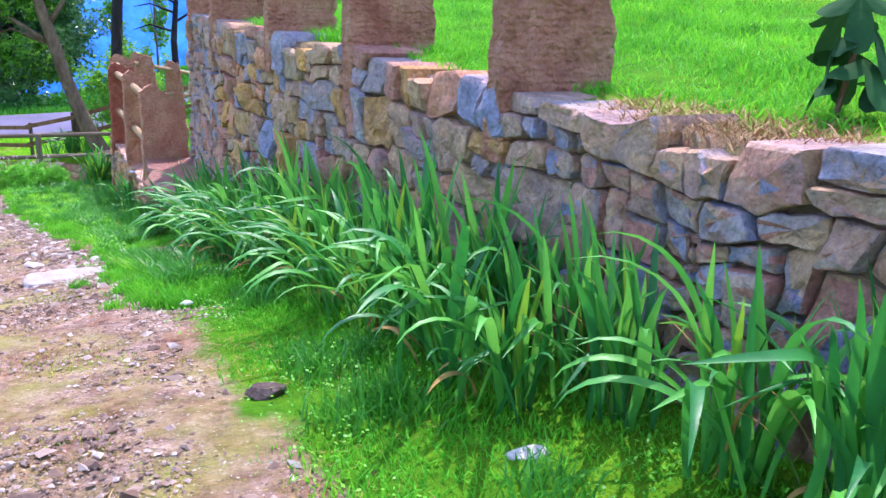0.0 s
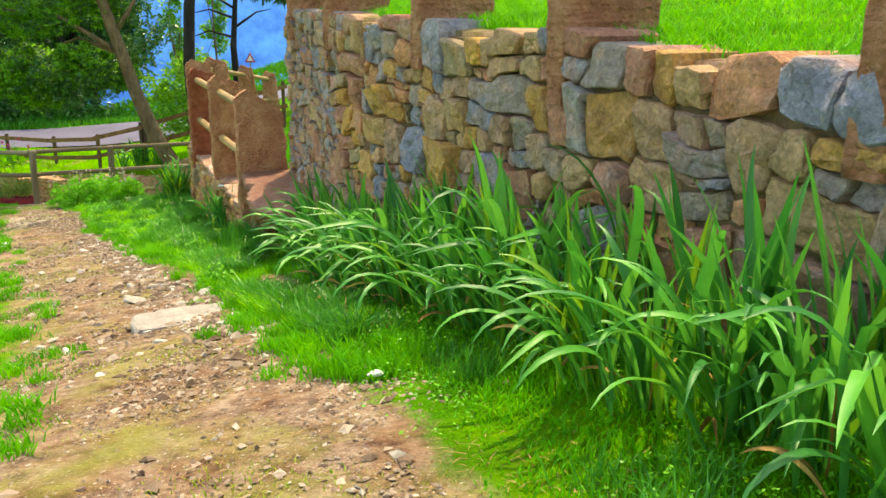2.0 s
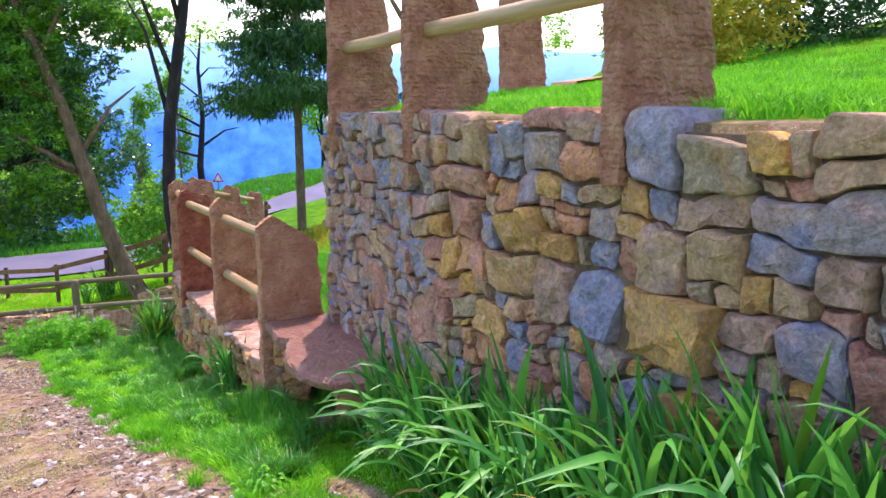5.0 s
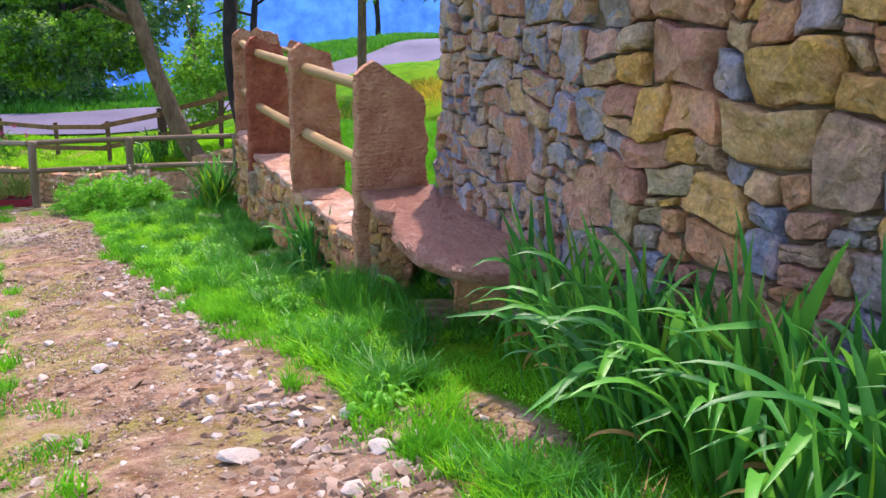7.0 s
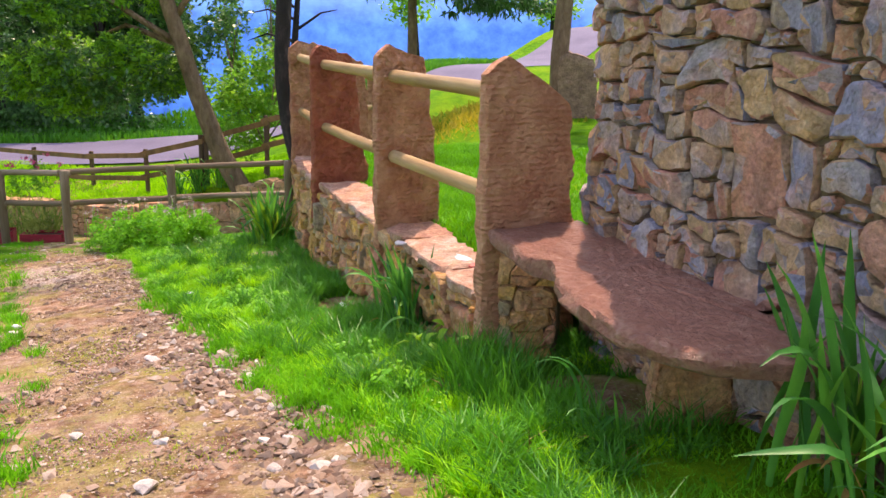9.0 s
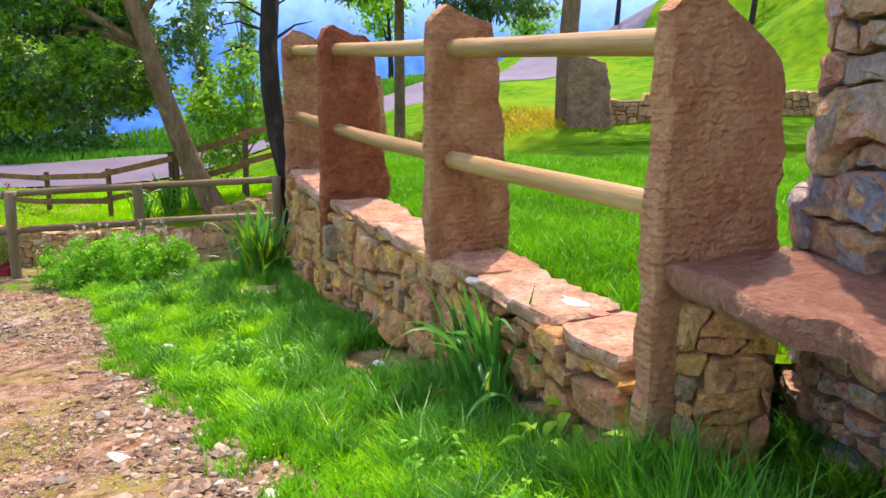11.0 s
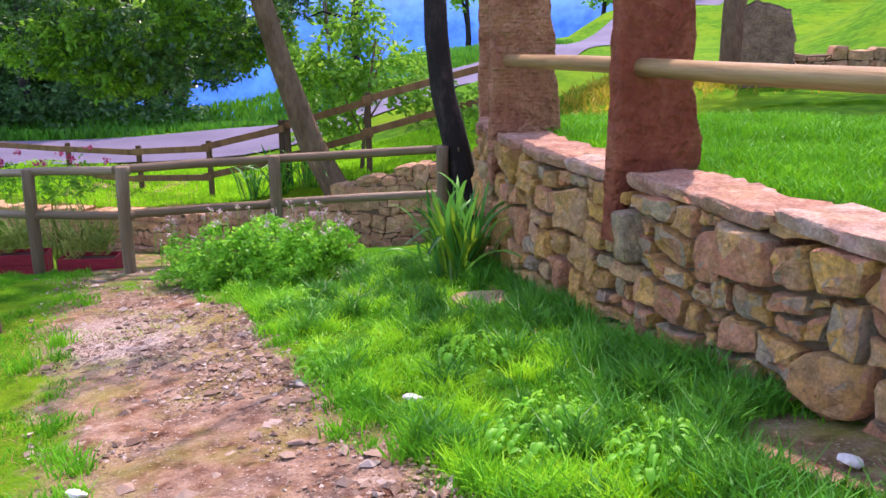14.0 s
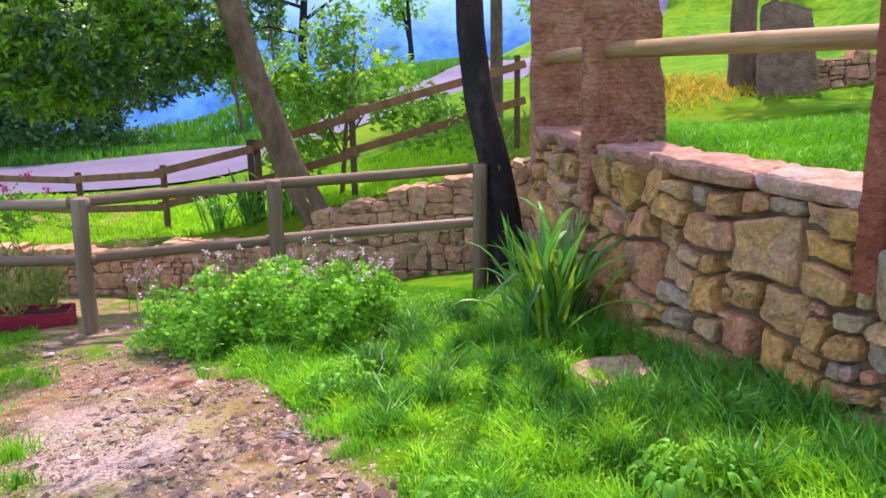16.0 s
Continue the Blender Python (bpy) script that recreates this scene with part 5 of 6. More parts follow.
# lumps of taller grass all over the verge, some fresh and some deep green
M["grass_fresh"] = material("fresh_grass_blade", [(0.0, (0.10, 0.42, 0.015)), (1.0, (0.34, 0.70, 0.03)), (0.5, (0.19, 0.58, 0.02))], scale=3, rough=0.5, bump=0.0, vary=0.3, island=True, spec=0.2, through_light=0.35)
M["straw"] = material("dry_straw", [(0.0, (0.20, 0.09, 0.035)), (1.0, (0.52, 0.36, 0.16)), (0.5, (0.36, 0.20, 0.08))], scale=3, rough=0.7, bump=0.0, vary=0.5, island=True)
for lot, (nt, blades, mat, tall, lab) in enumerate(((460, 120, "grass_fresh", 0.085, "fresh yellow-green lumps of grass in the verge"), (330, 130, "grass_deep", 0.13, "deep green lumps of grass in the verge"), (60, 16, "straw", 0.09, "dry straw blades standing in the verge"))):
    ts = tuft.uniform(6.2, 19.6, nt)
    edge = np.interp(ts, (6, 9.4, 10.9, 12.4, 13.3, 16, 19), (1.5, 1.66, 1.72, 1.82, 1.62, 1.5, 1.55))
    room = wall_u(ts) - 0.1 - edge
    f = tuft.random(nt)
    f = np.where(lot == 0, f ** 1.7, f ** 0.8)
    tu = np.where(ts < 10.2, edge + 0.55 * f * np.minimum(room, 0.7), edge + f * room)
    k = np.repeat(np.arange(nt), blades)
    th = tuft.uniform(0.3, 1.25, nt) * tall
    x, y = xy(ts[k] + tuft.normal(0, 0.045, len(k)), tu[k] + tuft.normal(0, 0.04, len(k)))
    s_, u_ = su(x, y)
    ok = (path_dirt(x, y) < 0.5) & (u_ < wall_u(s_) - 0.03)
    x, y, k = x[ok], y[ok], k[ok]
    grass("verge_tufts", lab, x, y, ground_z(x, y), th[k], 300 + lot, M[mat], lean=1.5, width=0.004)
q = tuft.uniform(9, 20, 5200), tuft.uniform(-0.9, 0.25, 5200)
x, y = xy(*q)
grass("verge_straw", "dry straw among the thin grass on the open side of the path", x, y, ground_z(x, y), 0.015 + 0.03 * tuft.random(5200), 312, M["straw"], lean=2.2, width=0.0035)
x, y, z = LITTER
grass("path_litter", "short bits of straw and twig lying on the path", x, y, ground_z(x, y) + 0.008, z, 311, M["straw"], lean=6.5, width=0.0028)
# dry straw along the earthy edge above the high wall
n = 9000
q = tuft.integers(0, 36, n)
v = np.abs(tuft.normal(0.22, 0.14, n))
x, y, z = bx[q] + tuft.uniform(-0.06, 0.06, n) + 0.86 * v, by[q] + tuft.uniform(-0.1, 0.1, n) + 0.51 * v, bz[q] - 0.055 + 0.085 * v
grass("dry_straw", "dry brown straw lying along the top of the high wall", x, y, z, 0.025 + 0.03 * tuft.random(n), 310, M["straw"], lean=2.6, width=0.004)
# far banks: sun on the near one, tree shade beyond, put into blade colour
n = 42000
x, y = rng.uniform(-17, -6.9, n), rng.uniform(23.5, 27.6, n)
keep = (y > ret_y(x) + 0.3)
x, y = x[keep], y[keep]
grass("bank_grass", "bright grass bank between retaining wall and road", x, y, far_z(x, y), 0.05 + 0.05 * field(x, y, 3, 16), 7, M["grass_fresh"], width=0.012)
n = 32000
rs2, d2 = rng.uniform(20, 75, n), rng.uniform(2.0, 6.5, n)
x, y = np.array([ROAD.at(a, b) for a, b in zip(rs2, d2)]).T
grass("bank_grass", "tall verge grass on the far side of the road", x, y, far_z(x, y), 0.14 + 0.2 * field(x, y, 1, 17), 8, M["grass_deep"], width=0.02)


# ---- stones on the path ----
def rock_mesh(name, r, seed, mat, flat=0.6, sub=2):
    bm = bmesh.new()
    bmesh.ops.create_icosphere(bm, subdivisions=sub, radius=1)
    rg = random.Random(seed)
    planes = [(Vector((rg.gauss(0, 1), rg.gauss(0, 1), rg.gauss(0, 1))).normalized(), rg.uniform(0.42, 0.75)) for _ in range(8)]
    st = Vector((rg.uniform(0.8, 1.4), rg.uniform(0.7, 1.0), flat * rg.uniform(0.7, 1.2)))
    for v in bm.verts:
        p = v.co.copy()
        for nrm, k in planes:
            e = p.dot(nrm) - k
            if e > 0:
                p -= nrm * e
        v.co = Vector((p.x * st.x, p.y * st.y, p.z * st.z)) * r
    me = bpy.data.meshes.new(name)
    bm.to_mesh(me)
    bm.free()
    me.materials.append(mat)
    return me


M["pebble"] = material("path_pebble", [(0.0, (0.22, 0.13, 0.10)), (1.0, (0.68, 0.63, 0.60)), (0.35, (0.38, 0.27, 0.21)), (0.65, (0.50, 0.42, 0.37))], scale=12, rough=0.85, bump=0.4, vary=0.65)
M["gravel"] = material("path_gravel", [(0.0, (0.14, 0.085, 0.06)), (1.0, (0.50, 0.425, 0.37)), (0.4, (0.26, 0.175, 0.125)), (0.8, (0.36, 0.265, 0.205))], scale=12, rough=0.85, bump=0.3, vary=0.75, island=True)
M["pale_slab"] = material("pale_slab", [(0.0, (0.26, 0.21, 0.19)), (1.0, (0.50, 0.46, 0.44)), (0.5, (0.38, 0.34, 0.32))], scale=7, rough=0.85, bump=0.7, bump_scale=24)
ROCKS = [rock_mesh("path_stone", 1.0, k, M["pebble"]) for k in range(7)]
rngr = random.Random(12)


def path_stone(s, u, r, label="pale angular stone lying on the path", group="loose stones on the path"):
    x, y = xy(s, u)
    ob = thing("path_stone", label, "stone", (x, y, float(ground_z(x, y)) + 0.12 * r), group=group, me=ROCKS[rngr.randrange(7)])
    ob.rotation_euler = (rngr.uniform(-0.25, 0.25), rngr.uniform(-0.25, 0.25), rngr.uniform(0, 6.28))
    ob.scale = (r, r, r)
    return ob


for k in range(265):
    s = rngr.uniform(1.5, 20) if k < 60 else rngr.uniform(6.8, 14.0)
    q = rngr.random()
    u = rngr.uniform(0.2, 1.5) if q < 0.45 or s < 6.5 else rngr.gauss(1.38, 0.17)
    path_stone(s, u, (rngr.uniform(0.015, 0.042) if q < 0.85 else rngr.uniform(0.035, 0.065)) * (0.6 if s < 6.5 else 1))
for s, u, r in ((2.81, 1.79, 0.075), (9.14, 1.56, 0.07), (9.21, 1.67, 0.06), (9.11, 1.72, 0.055), (9.24, 1.47, 0.05), (9.28, 1.59, 0.065), (10.00, 1.55, 0.055), (9.90, 1.63, 0.04), (10.37, 1.04, 0.06), (9.49, 1.06, 0.075),
                (11.46, 0.73, 0.06), (11.10, 1.17, 0.045), (10.80, 1.47, 0.05), (12.31, 1.27, 0.05), (12.81, 1.52, 0.055), (13.51, 1.47, 0.06), (13.81, 1.07, 0.05), (7.27, 0.62, 0.05), (7.46, 0.92, 0.06), (7.76, 0.52, 0.05), (8.76, 0.70, 0.055),
                (15.71, 0.18, 0.05), (14.31, 1.52, 0.05), (14.46, 1.59, 0.06), (14.21, 1.67, 0.045), (9.38, 1.33, 0.05), (8.90, 1.43, 0.06), (8.97, 1.27, 0.045), (9.64, 1.62, 0.06), (12.01, 0.87, 0.05)):
    path_stone(s, u, r)
x, y = xy(3.76, 1.3)
M["clod"] = material("dark_clod", [(0.0, (0.05, 0.03, 0.025)), (1.0, (0.20, 0.14, 0.12))], scale=14, rough=0.95, bump=0.8)
thing("earth_clod", "dark crumbling clod lying in the grass by the path", "clod", (x, y, float(ground_z(x, y)) + 0.02), me=rock_mesh("earth_clod", 0.075, 33, M["clod"], 0.55))
rng = np.random.default_rng(21)
sv = np.array([(1, 0, 0), (-1, 0, 0), (0, 1, 0), (0, -1, 0), (0, 0, 1), (0, 0, -1)], float)
sf = np.array([(0, 2, 4), (2, 1, 4), (1, 3, 4), (3, 0, 4), (2, 0, 5), (1, 2, 5), (3, 1, 5), (0, 3, 5)])
n = 130000
s, u = rng.uniform(0.5, 21.5, n), np.where(rng.random(n) < 0.7, rng.uniform(0.0, 1.55, n), rng.normal(1.36, 0.2, n))
u = np.where(s < 5, rng.uniform(-1.0, 1.2, n), u)
mud = rng.random(n) < 0.03
s, u = np.where(mud, rng.normal(9.0, 0.4, n), s), np.where(mud, rng.normal(1.85, 0.18, n), u)
x, y = xy(s, u)
keep = (rng.random(n) < 0.25 + 0.75 * field(x, y, 2.5, 30)) & (rng.random(n) < path_dirt(x, y) + 0.15)
stony = np.exp(-((u - np.interp(s, (7, 9.4, 12.4, 14, 16), (1.25, 1.42, 1.5, 1.3, 1.1))) / 0.3) ** 2) * np.interp(s, (6, 7.5, 13, 16), (0.1, 1, 1, 0.25))
x, y, stony = x[keep], y[keep], stony[keep]
n = len(x)
r = 0.003 + 0.010 * rng.random(n) ** 3 + 0.028 * (rng.random(n) < 0.02 + 0.14 * stony) * rng.random(n)
th = rng.uniform(0, 2 * np.pi, n)
jit = rng.uniform(0.55, 1.45, (n, 6, 1)) * sv[None] * np.array([1.3, 1.0, 0.55]) + rng.normal(0, 0.18, (n, 6, 3))
c_, s_ = np.cos(th)[:, None], np.sin(th)[:, None]
jit = np.stack([jit[..., 0] * c_ - jit[..., 1] * s_, jit[..., 0] * s_ + jit[..., 1] * c_, jit[..., 2]], -1)
V = (jit * r[:, None, None] + np.stack([x, y, ground_z(x, y) + 0.25 * r], -1)[:, None]).reshape(-1, 3)
F = (sf[None] + (np.arange(n) * 6)[:, None, None]).reshape(-1, 3)
thing("gravel", "fine pale and reddish stone chips scattered over the path", "gravel", kind="stuff", me=big_mesh("gravel", V, F, M["gravel"]))
x, y = xy(8.3, 1.28)
hx = [xy(8.3 + a, 1.28 + b) for a, b in ((-0.18, -0.42), (-0.2, 0.05), (-0.1, 0.38), (0.12, 0.42), (0.2, 0.1), (0.15, -0.4))]
flat_stone("flat_slab", hx, float(ground_z(x, y)) + 0.03, 0.09, M["pale_slab"], 3.0, "pale flat slab bedded in the path", "stone", 0.02)
hx = [xy(17.36 + a, 2.83 + b) for a, b in ((-0.18, -0.2), (-0.15, 0.15), (0.1, 0.24), (0.2, 0.0), (0.12, -0.2))]
flat_stone("flat_slab", hx, float(ground_z(*xy(17.36, 2.83))) + 0.03, 0.09, M["cap"], 6.0, "reddish flat stone in the grass by the wall", "stone", 0.02)

# ---- leafy plants and trees ----
def leaf_cloud(name, centres, n, size, mat, parent, seed, droop=0.4, long=1.8, shell=0.55, spray=0.2):
    """Leaves scattered through several rounded clumps, thinner inside and with gaps. centres: (x, y, z, rx, rz)."""
    rng = np.random.default_rng(seed)
    C = np.array(centres, float)
    vol = C[:, 3] * C[:, 4]
    k = rng.choice(len(C), n, p=vol / vol.sum())
    d = rng.normal(0, 1, (n, 3))
    d /= np.linalg.norm(d, axis=1)[:, None]
    r = rng.random(n) ** shell
    # small twigs: leaves gather round sub-centres
    tw = rng.integers(0, 60, n)
    sub = rng.normal(0, 1, (len(C), 60, 3))
    sub /= np.linalg.norm(sub, axis=2)[:, :, None]
    sub *= rng.random((len(C), 60, 1)) ** 0.45
    p = np.where((rng.random(n) < 0.8)[:, None], sub[k, tw] + d * (spray * r)[:, None], d * r[:, None])
    P = C[k, :3] + p * np.stack([C[k, 3], C[k, 3], C[k, 4]], -1)
    a, b = rng.uniform(0, 2 * np.pi, n), rng.normal(-droop, 0.5, n)
    ax = np.stack([np.cos(a) * np.cos(b), np.sin(a) * np.cos(b), np.sin(b)], -1)
    sd = np.cross(ax, rng.normal(0, 1, (n, 3)))
    sd /= np.linalg.norm(sd, axis=1)[:, None] + 1e-9
    L = size * rng.uniform(0.6, 1.3, n)
    Lx, Wx = ax * L[:, None], sd * (L / long / 2)[:, None]
    V = np.stack([P, P + Lx * 0.4 + Wx, P + Lx, P + Lx * 0.4 - Wx], 1).reshape(-1, 3)
    F = np.arange(4 * n).reshape(-1, 4)
    return part(name, big_mesh(name, V, F, mat), parent)


def tree(label, trunk, radii, limbs, centres, n, size, leaf, bark, seed, name="tree", category="tree", lit=None, **kw):
    """trunk: points from the base; limbs: (share along the trunk, end point)."""
    base = Vector(trunk[0])
    t = thing(name, label, category, base)
    pts = [Vector(p) - base for p in trunk]
    bole = part("trunk", tube_mesh("trunk", [pts[0] - Vector((0, 0, 0.3))] + pts, [radii[0] * 1.25] + list(radii), bark, seed=seed), t)
    rg = random.Random(seed)
    for f, end in limbs:
        i = min(int(f * (len(pts) - 1)), len(pts) - 2)
        a = pts[i].lerp(pts[i + 1], f * (len(pts) - 1) - i)
        e = Vector(end) - base
        r = radii[i] * 0.45
        mid = a.lerp(e, 0.5) + Vector((rg.uniform(-0.2, 0.2), rg.uniform(-0.2, 0.2), 0.15 * (e - a).length))
        part("branch", tube_mesh("branch", [a, a.lerp(mid, 0.6), mid, mid.lerp(e, 0.6), e], [r, r * 0.8, r * 0.6, r * 0.4, r * 0.15], bark, sides=7, seed=seed), bole)
    if centres:
        leaf_cloud("crown", [(c[0] - base.x, c[1] - base.y, c[2] - base.z, c[3], c[4]) for c in centres], n, size, leaf, t, seed, **kw)
        # sunlight on the crown is painted: brighter leaves over every second clump
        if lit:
            leaf_cloud("lit_sprays", [(c[0] - base.x, c[1] - base.y, c[2] - base.z, c[3] * 1.05, c[4]) for c in centres[::2]], lit[0], size, lit[1], t, seed + 500, **kw)["label"] = "sprays of brighter leaves with sunlight painted into their colour"
    return t


# leaning tree behind the fence
tree("leaning broad-leaved tree with a brown trunk beside the road", [(-9.5, 23.75, -2.4), (-9.82, 23.5, -1.64), (-10.13, 23.2, -0.42), (-10.33, 23.1, 0.46), (-10.7, 22.9, 2.0), (-11.4, 22.7, 4.0), (-12.1, 22.4, 6.3)],
     [0.21, 0.19, 0.165, 0.15, 0.13, 0.1, 0.05],
     [(0.5, (-12.8, 21.8, 1.5)), (0.55, (-9.3, 23.5, 2.4)), (0.66, (-13.8, 22.8, 3.0)), (0.75, (-10.0, 23.0, 5.0)), (0.5, (-12.2, 23.6, 0.6)), (0.8, (-14.5, 21.8, 5.5))],
     [(-12.9, 23.2, 0.1, 0.9, 0.7), (-12.1, 23.1, -0.15, 0.8, 0.55), (-11.4, 23.2, 0.2, 0.75, 0.6), (-11.0, 23.5, -0.35, 0.45, 0.35), (-12.7, 23.3, -0.6, 0.7, 0.4), (-11.8, 23.2, -0.55, 0.6, 0.35), (-10.95, 23.4, 1.8, 0.8, 0.7), (-10.3, 23.4, 3.2, 1.0, 0.7), (-11.4, 23.2, 2.9, 1.1, 0.8),
      (-10.4, 23.9, 0.5, 0.6, 0.5), (-10.75, 23.9, -0.15, 0.5, 0.4), (-9.7, 24.0, 1.0, 0.5, 0.4), (-9.2, 23.5, 3.7, 0.9, 0.5), (-10.0, 23.5, 1.6, 0.5, 0.4), (-10.2, 23.6, 4.3, 1.2, 0.7), (-9.9, 23.6, 0.7, 0.4, 0.35), (-11.6, 23.4, 3.9, 1.2, 0.8), (-10.6, 23.4, 2.5, 0.7, 0.5), (-13.6, 23.2, -0.2, 0.8, 0.45), (-13.6, 22.8, 1.2, 1.2, 0.8), (-12.2, 22.6, 1.4, 1.0, 0.6), (-14.8, 23.2, 0.6, 1.2, 0.7), (-12.6, 22.6, 3.0, 1.5, 0.9), (-11.4, 22.6, 5.6, 2.4, 1.3), (-14.8, 22.4, 4.6, 2.0, 1.5), (-13.2, 22.4, 7.0, 2.6, 1.3)],
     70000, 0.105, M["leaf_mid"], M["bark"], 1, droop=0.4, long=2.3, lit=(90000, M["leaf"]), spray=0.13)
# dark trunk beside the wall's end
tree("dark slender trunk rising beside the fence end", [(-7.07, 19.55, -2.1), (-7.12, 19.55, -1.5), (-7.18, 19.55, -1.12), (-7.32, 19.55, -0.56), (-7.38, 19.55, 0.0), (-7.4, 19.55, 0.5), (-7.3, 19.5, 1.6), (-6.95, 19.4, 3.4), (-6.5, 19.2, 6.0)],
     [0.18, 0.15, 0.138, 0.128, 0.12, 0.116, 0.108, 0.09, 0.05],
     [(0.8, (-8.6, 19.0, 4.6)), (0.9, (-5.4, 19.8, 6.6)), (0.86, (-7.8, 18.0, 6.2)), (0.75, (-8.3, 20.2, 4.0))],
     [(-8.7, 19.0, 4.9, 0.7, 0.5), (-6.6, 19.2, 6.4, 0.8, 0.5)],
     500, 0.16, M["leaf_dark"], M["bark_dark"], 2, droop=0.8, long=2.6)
tag = thing("tree_tag", "small grey tag nailed to the dark trunk", "tag", (-7.17, 19.425, -1.12), me=box_mesh("tree_tag", (0.05, 0.012, 0.05), M["grey_pole"], 0.003))
# bushes between the leaning tree and the climbing fence
tree("light green elder shrub beside the climbing fence", [(-9.3, 24.7, -2.3), (-9.2, 24.7, -1.3), (-9.0, 24.7, -0.1)], [0.04, 0.03, 0.015],
     [(0.4, (-8.2, 24.6, -0.7)), (0.3, (-9.9, 24.9, -0.6)), (0.6, (-8.7, 24.8, 0.0))],
     [(-8.9, 24.8, -0.6, 0.75, 0.7), (-8.2, 24.7, -1.1, 0.6, 0.5), (-9.8, 25.0, -0.7, 0.7, 0.9), (-9.2, 24.9, 0.1, 0.5, 0.5), (-7.5, 24.5, -1.2, 0.5, 0.35), (-10.2, 25.0, -0.6, 0.5, 0.5), (-9.9, 25.0, -1.5, 0.7, 0.5)], 5000, 0.13, M["leaf"], M["bark"], 3, name="shrub", category="shrub", droop=0.3, long=2.2)
# the wood across the road
rngt = random.Random(5)
WOOD = [(21, 5.6, 11, 1), (25, 6.4, 12, 1), (29, 5.4, 11, 1), (32.5, 7.0, 12, 1), (35.5, 5.6, 11, 1), (38.5, 6.2, 11, 1), (41, 5.2, 10, 1), (43.5, 6.4, 10, 1), (46.2, 6.0, 9, 2), (48.6, 6.2, 8.5, 2), (50.4, 6.0, 9, 2), (53.8, 3.8, 6, 0), (57.5, 4.8, 6.5, 0),
        (27, 10.5, 14, 1), (33, 11, 14, 1), (38, 11.5, 14, 1), (42, 12, 13, 1), (17, 6, 11, 1), (13, 6, 12, 1)]
for k, (rs0, rd, hgt, dark) in enumerate(WOOD):
    x, y = (float(a) for a in ROAD.at(rs0, rd))
    z = float(ground_z(x, y))
    low, wide = (1.4, 0.7) if dark == 0 else (0.8, 2.2) if dark == 1 else (2.6, 1.3)
    cs = []
    for j in range(9):
        a = rngt.uniform(0, 6.28)
        f = rngt.random()
        cs.append((x + math.cos(a) * (wide * (1 - 0.5 * f)), y + abs(math.sin(a)) * (wide * (1 - 0.5 * f)), z + low + f * (hgt - low), rngt.uniform(0.6, 0.95) * (0.55 if dark == 0 else 1.4 if dark == 2 else 2.2), rngt.uniform(0.6, 1.0) * (0.8 if dark == 0 else 1.5)))
    bend = rngt.uniform(-0.5, 0.5)
    tree("tall dark broad-leaved tree of the wood across the road" if dark else "slender light green sapling across the road",
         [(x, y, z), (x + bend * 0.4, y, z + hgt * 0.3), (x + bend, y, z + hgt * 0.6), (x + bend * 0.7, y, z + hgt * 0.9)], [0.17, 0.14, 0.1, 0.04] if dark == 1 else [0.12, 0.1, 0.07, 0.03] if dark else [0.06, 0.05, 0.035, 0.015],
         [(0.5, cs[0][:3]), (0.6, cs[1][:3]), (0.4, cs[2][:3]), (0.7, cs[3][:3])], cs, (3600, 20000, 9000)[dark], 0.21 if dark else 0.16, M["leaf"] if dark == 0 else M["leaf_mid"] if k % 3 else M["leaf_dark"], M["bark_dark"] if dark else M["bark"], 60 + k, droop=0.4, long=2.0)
# undergrowth below the wood
for k, (rs0, rd) in enumerate([(14 + 2.9 * j, 4.6 + (j % 3) * 0.7) for j in range(11)]):
    x, y = (float(a) for a in ROAD.at(rs0, rd))
    z = float(ground_z(x, y))
    b = thing("undergrowth", "dark tangled undergrowth at the wood's edge", "bush", (x, y, z))
    leaf_cloud("leaves", [(j * 1.2 - 2.4, rngt.uniform(-0.6, 0.6), 0.9, 1.3, 1.1) for j in range(5)], 5000, 0.17, M["leaf_dark"] if k % 2 else M["leaf_mid"], b, 90 + k, shell=0.5)
# leafless tree
x, y = -12.6, 40.0
z = float(ground_z(x, y))
dead = [(0.45, (x - 2.0, y, z + 4.2)), (0.5, (x + 1.9, y, z + 4.4)), (0.35, (x + 1.5, y + 0.5, z + 3.6)), (0.6, (x - 1.3, y, z + 5.6)), (0.7, (x + 1.3, y, z + 6.0)), (0.4, (x - 1.7, y - 0.4, z + 3.4)), (0.8, (x - 0.6, y, z + 7.0)), (0.55, (x + 2.4, y, z + 5.2)), (0.3, (x - 1.9, y, z + 2.4))]
tree("leafless tree with bare dark branches", [(x, y, z), (x - 0.1, y, z + 2), (x + 0.1, y, z + 4), (x, y, z + 6), (x + 0.2, y, z + 7.6)], [0.16, 0.14, 0.1, 0.07, 0.03], dead,
     [(x + 0.3, y, z + 7.4, 1.2, 0.9), (x - 1.0, y, z + 6.2, 0.8, 0.6)], 350, 0.2, M["leaf"], M["bark_dark"], 71)
# tall conifer on the slope
x, y = -6.85, 30.1
z = float(ground_z(x, y))
cs = [(x + rngt.uniform(-0.3, 0.3) + 2.0 * (1 - f) * math.cos(a), y + 2.0 * (1 - f) * math.sin(a), z + 3.3 + 7.5 * f + 0.5 * math.sin(a * 3), 0.4 + 1.2 * (1 - f), 0.55) for f, a in ((j / 34, j * 2.4) for j in range(34))]
tree("tall dark spruce with drooping boughs", [(x, y, z), (x, y, z + 3), (x, y, z + 7), (x, y, z + 11)], [0.14, 0.12, 0.08, 0.03], [], cs, 46000, 0.22, M["leaf_dark"], M["bark"], 72, droop=0.9, long=4.2)
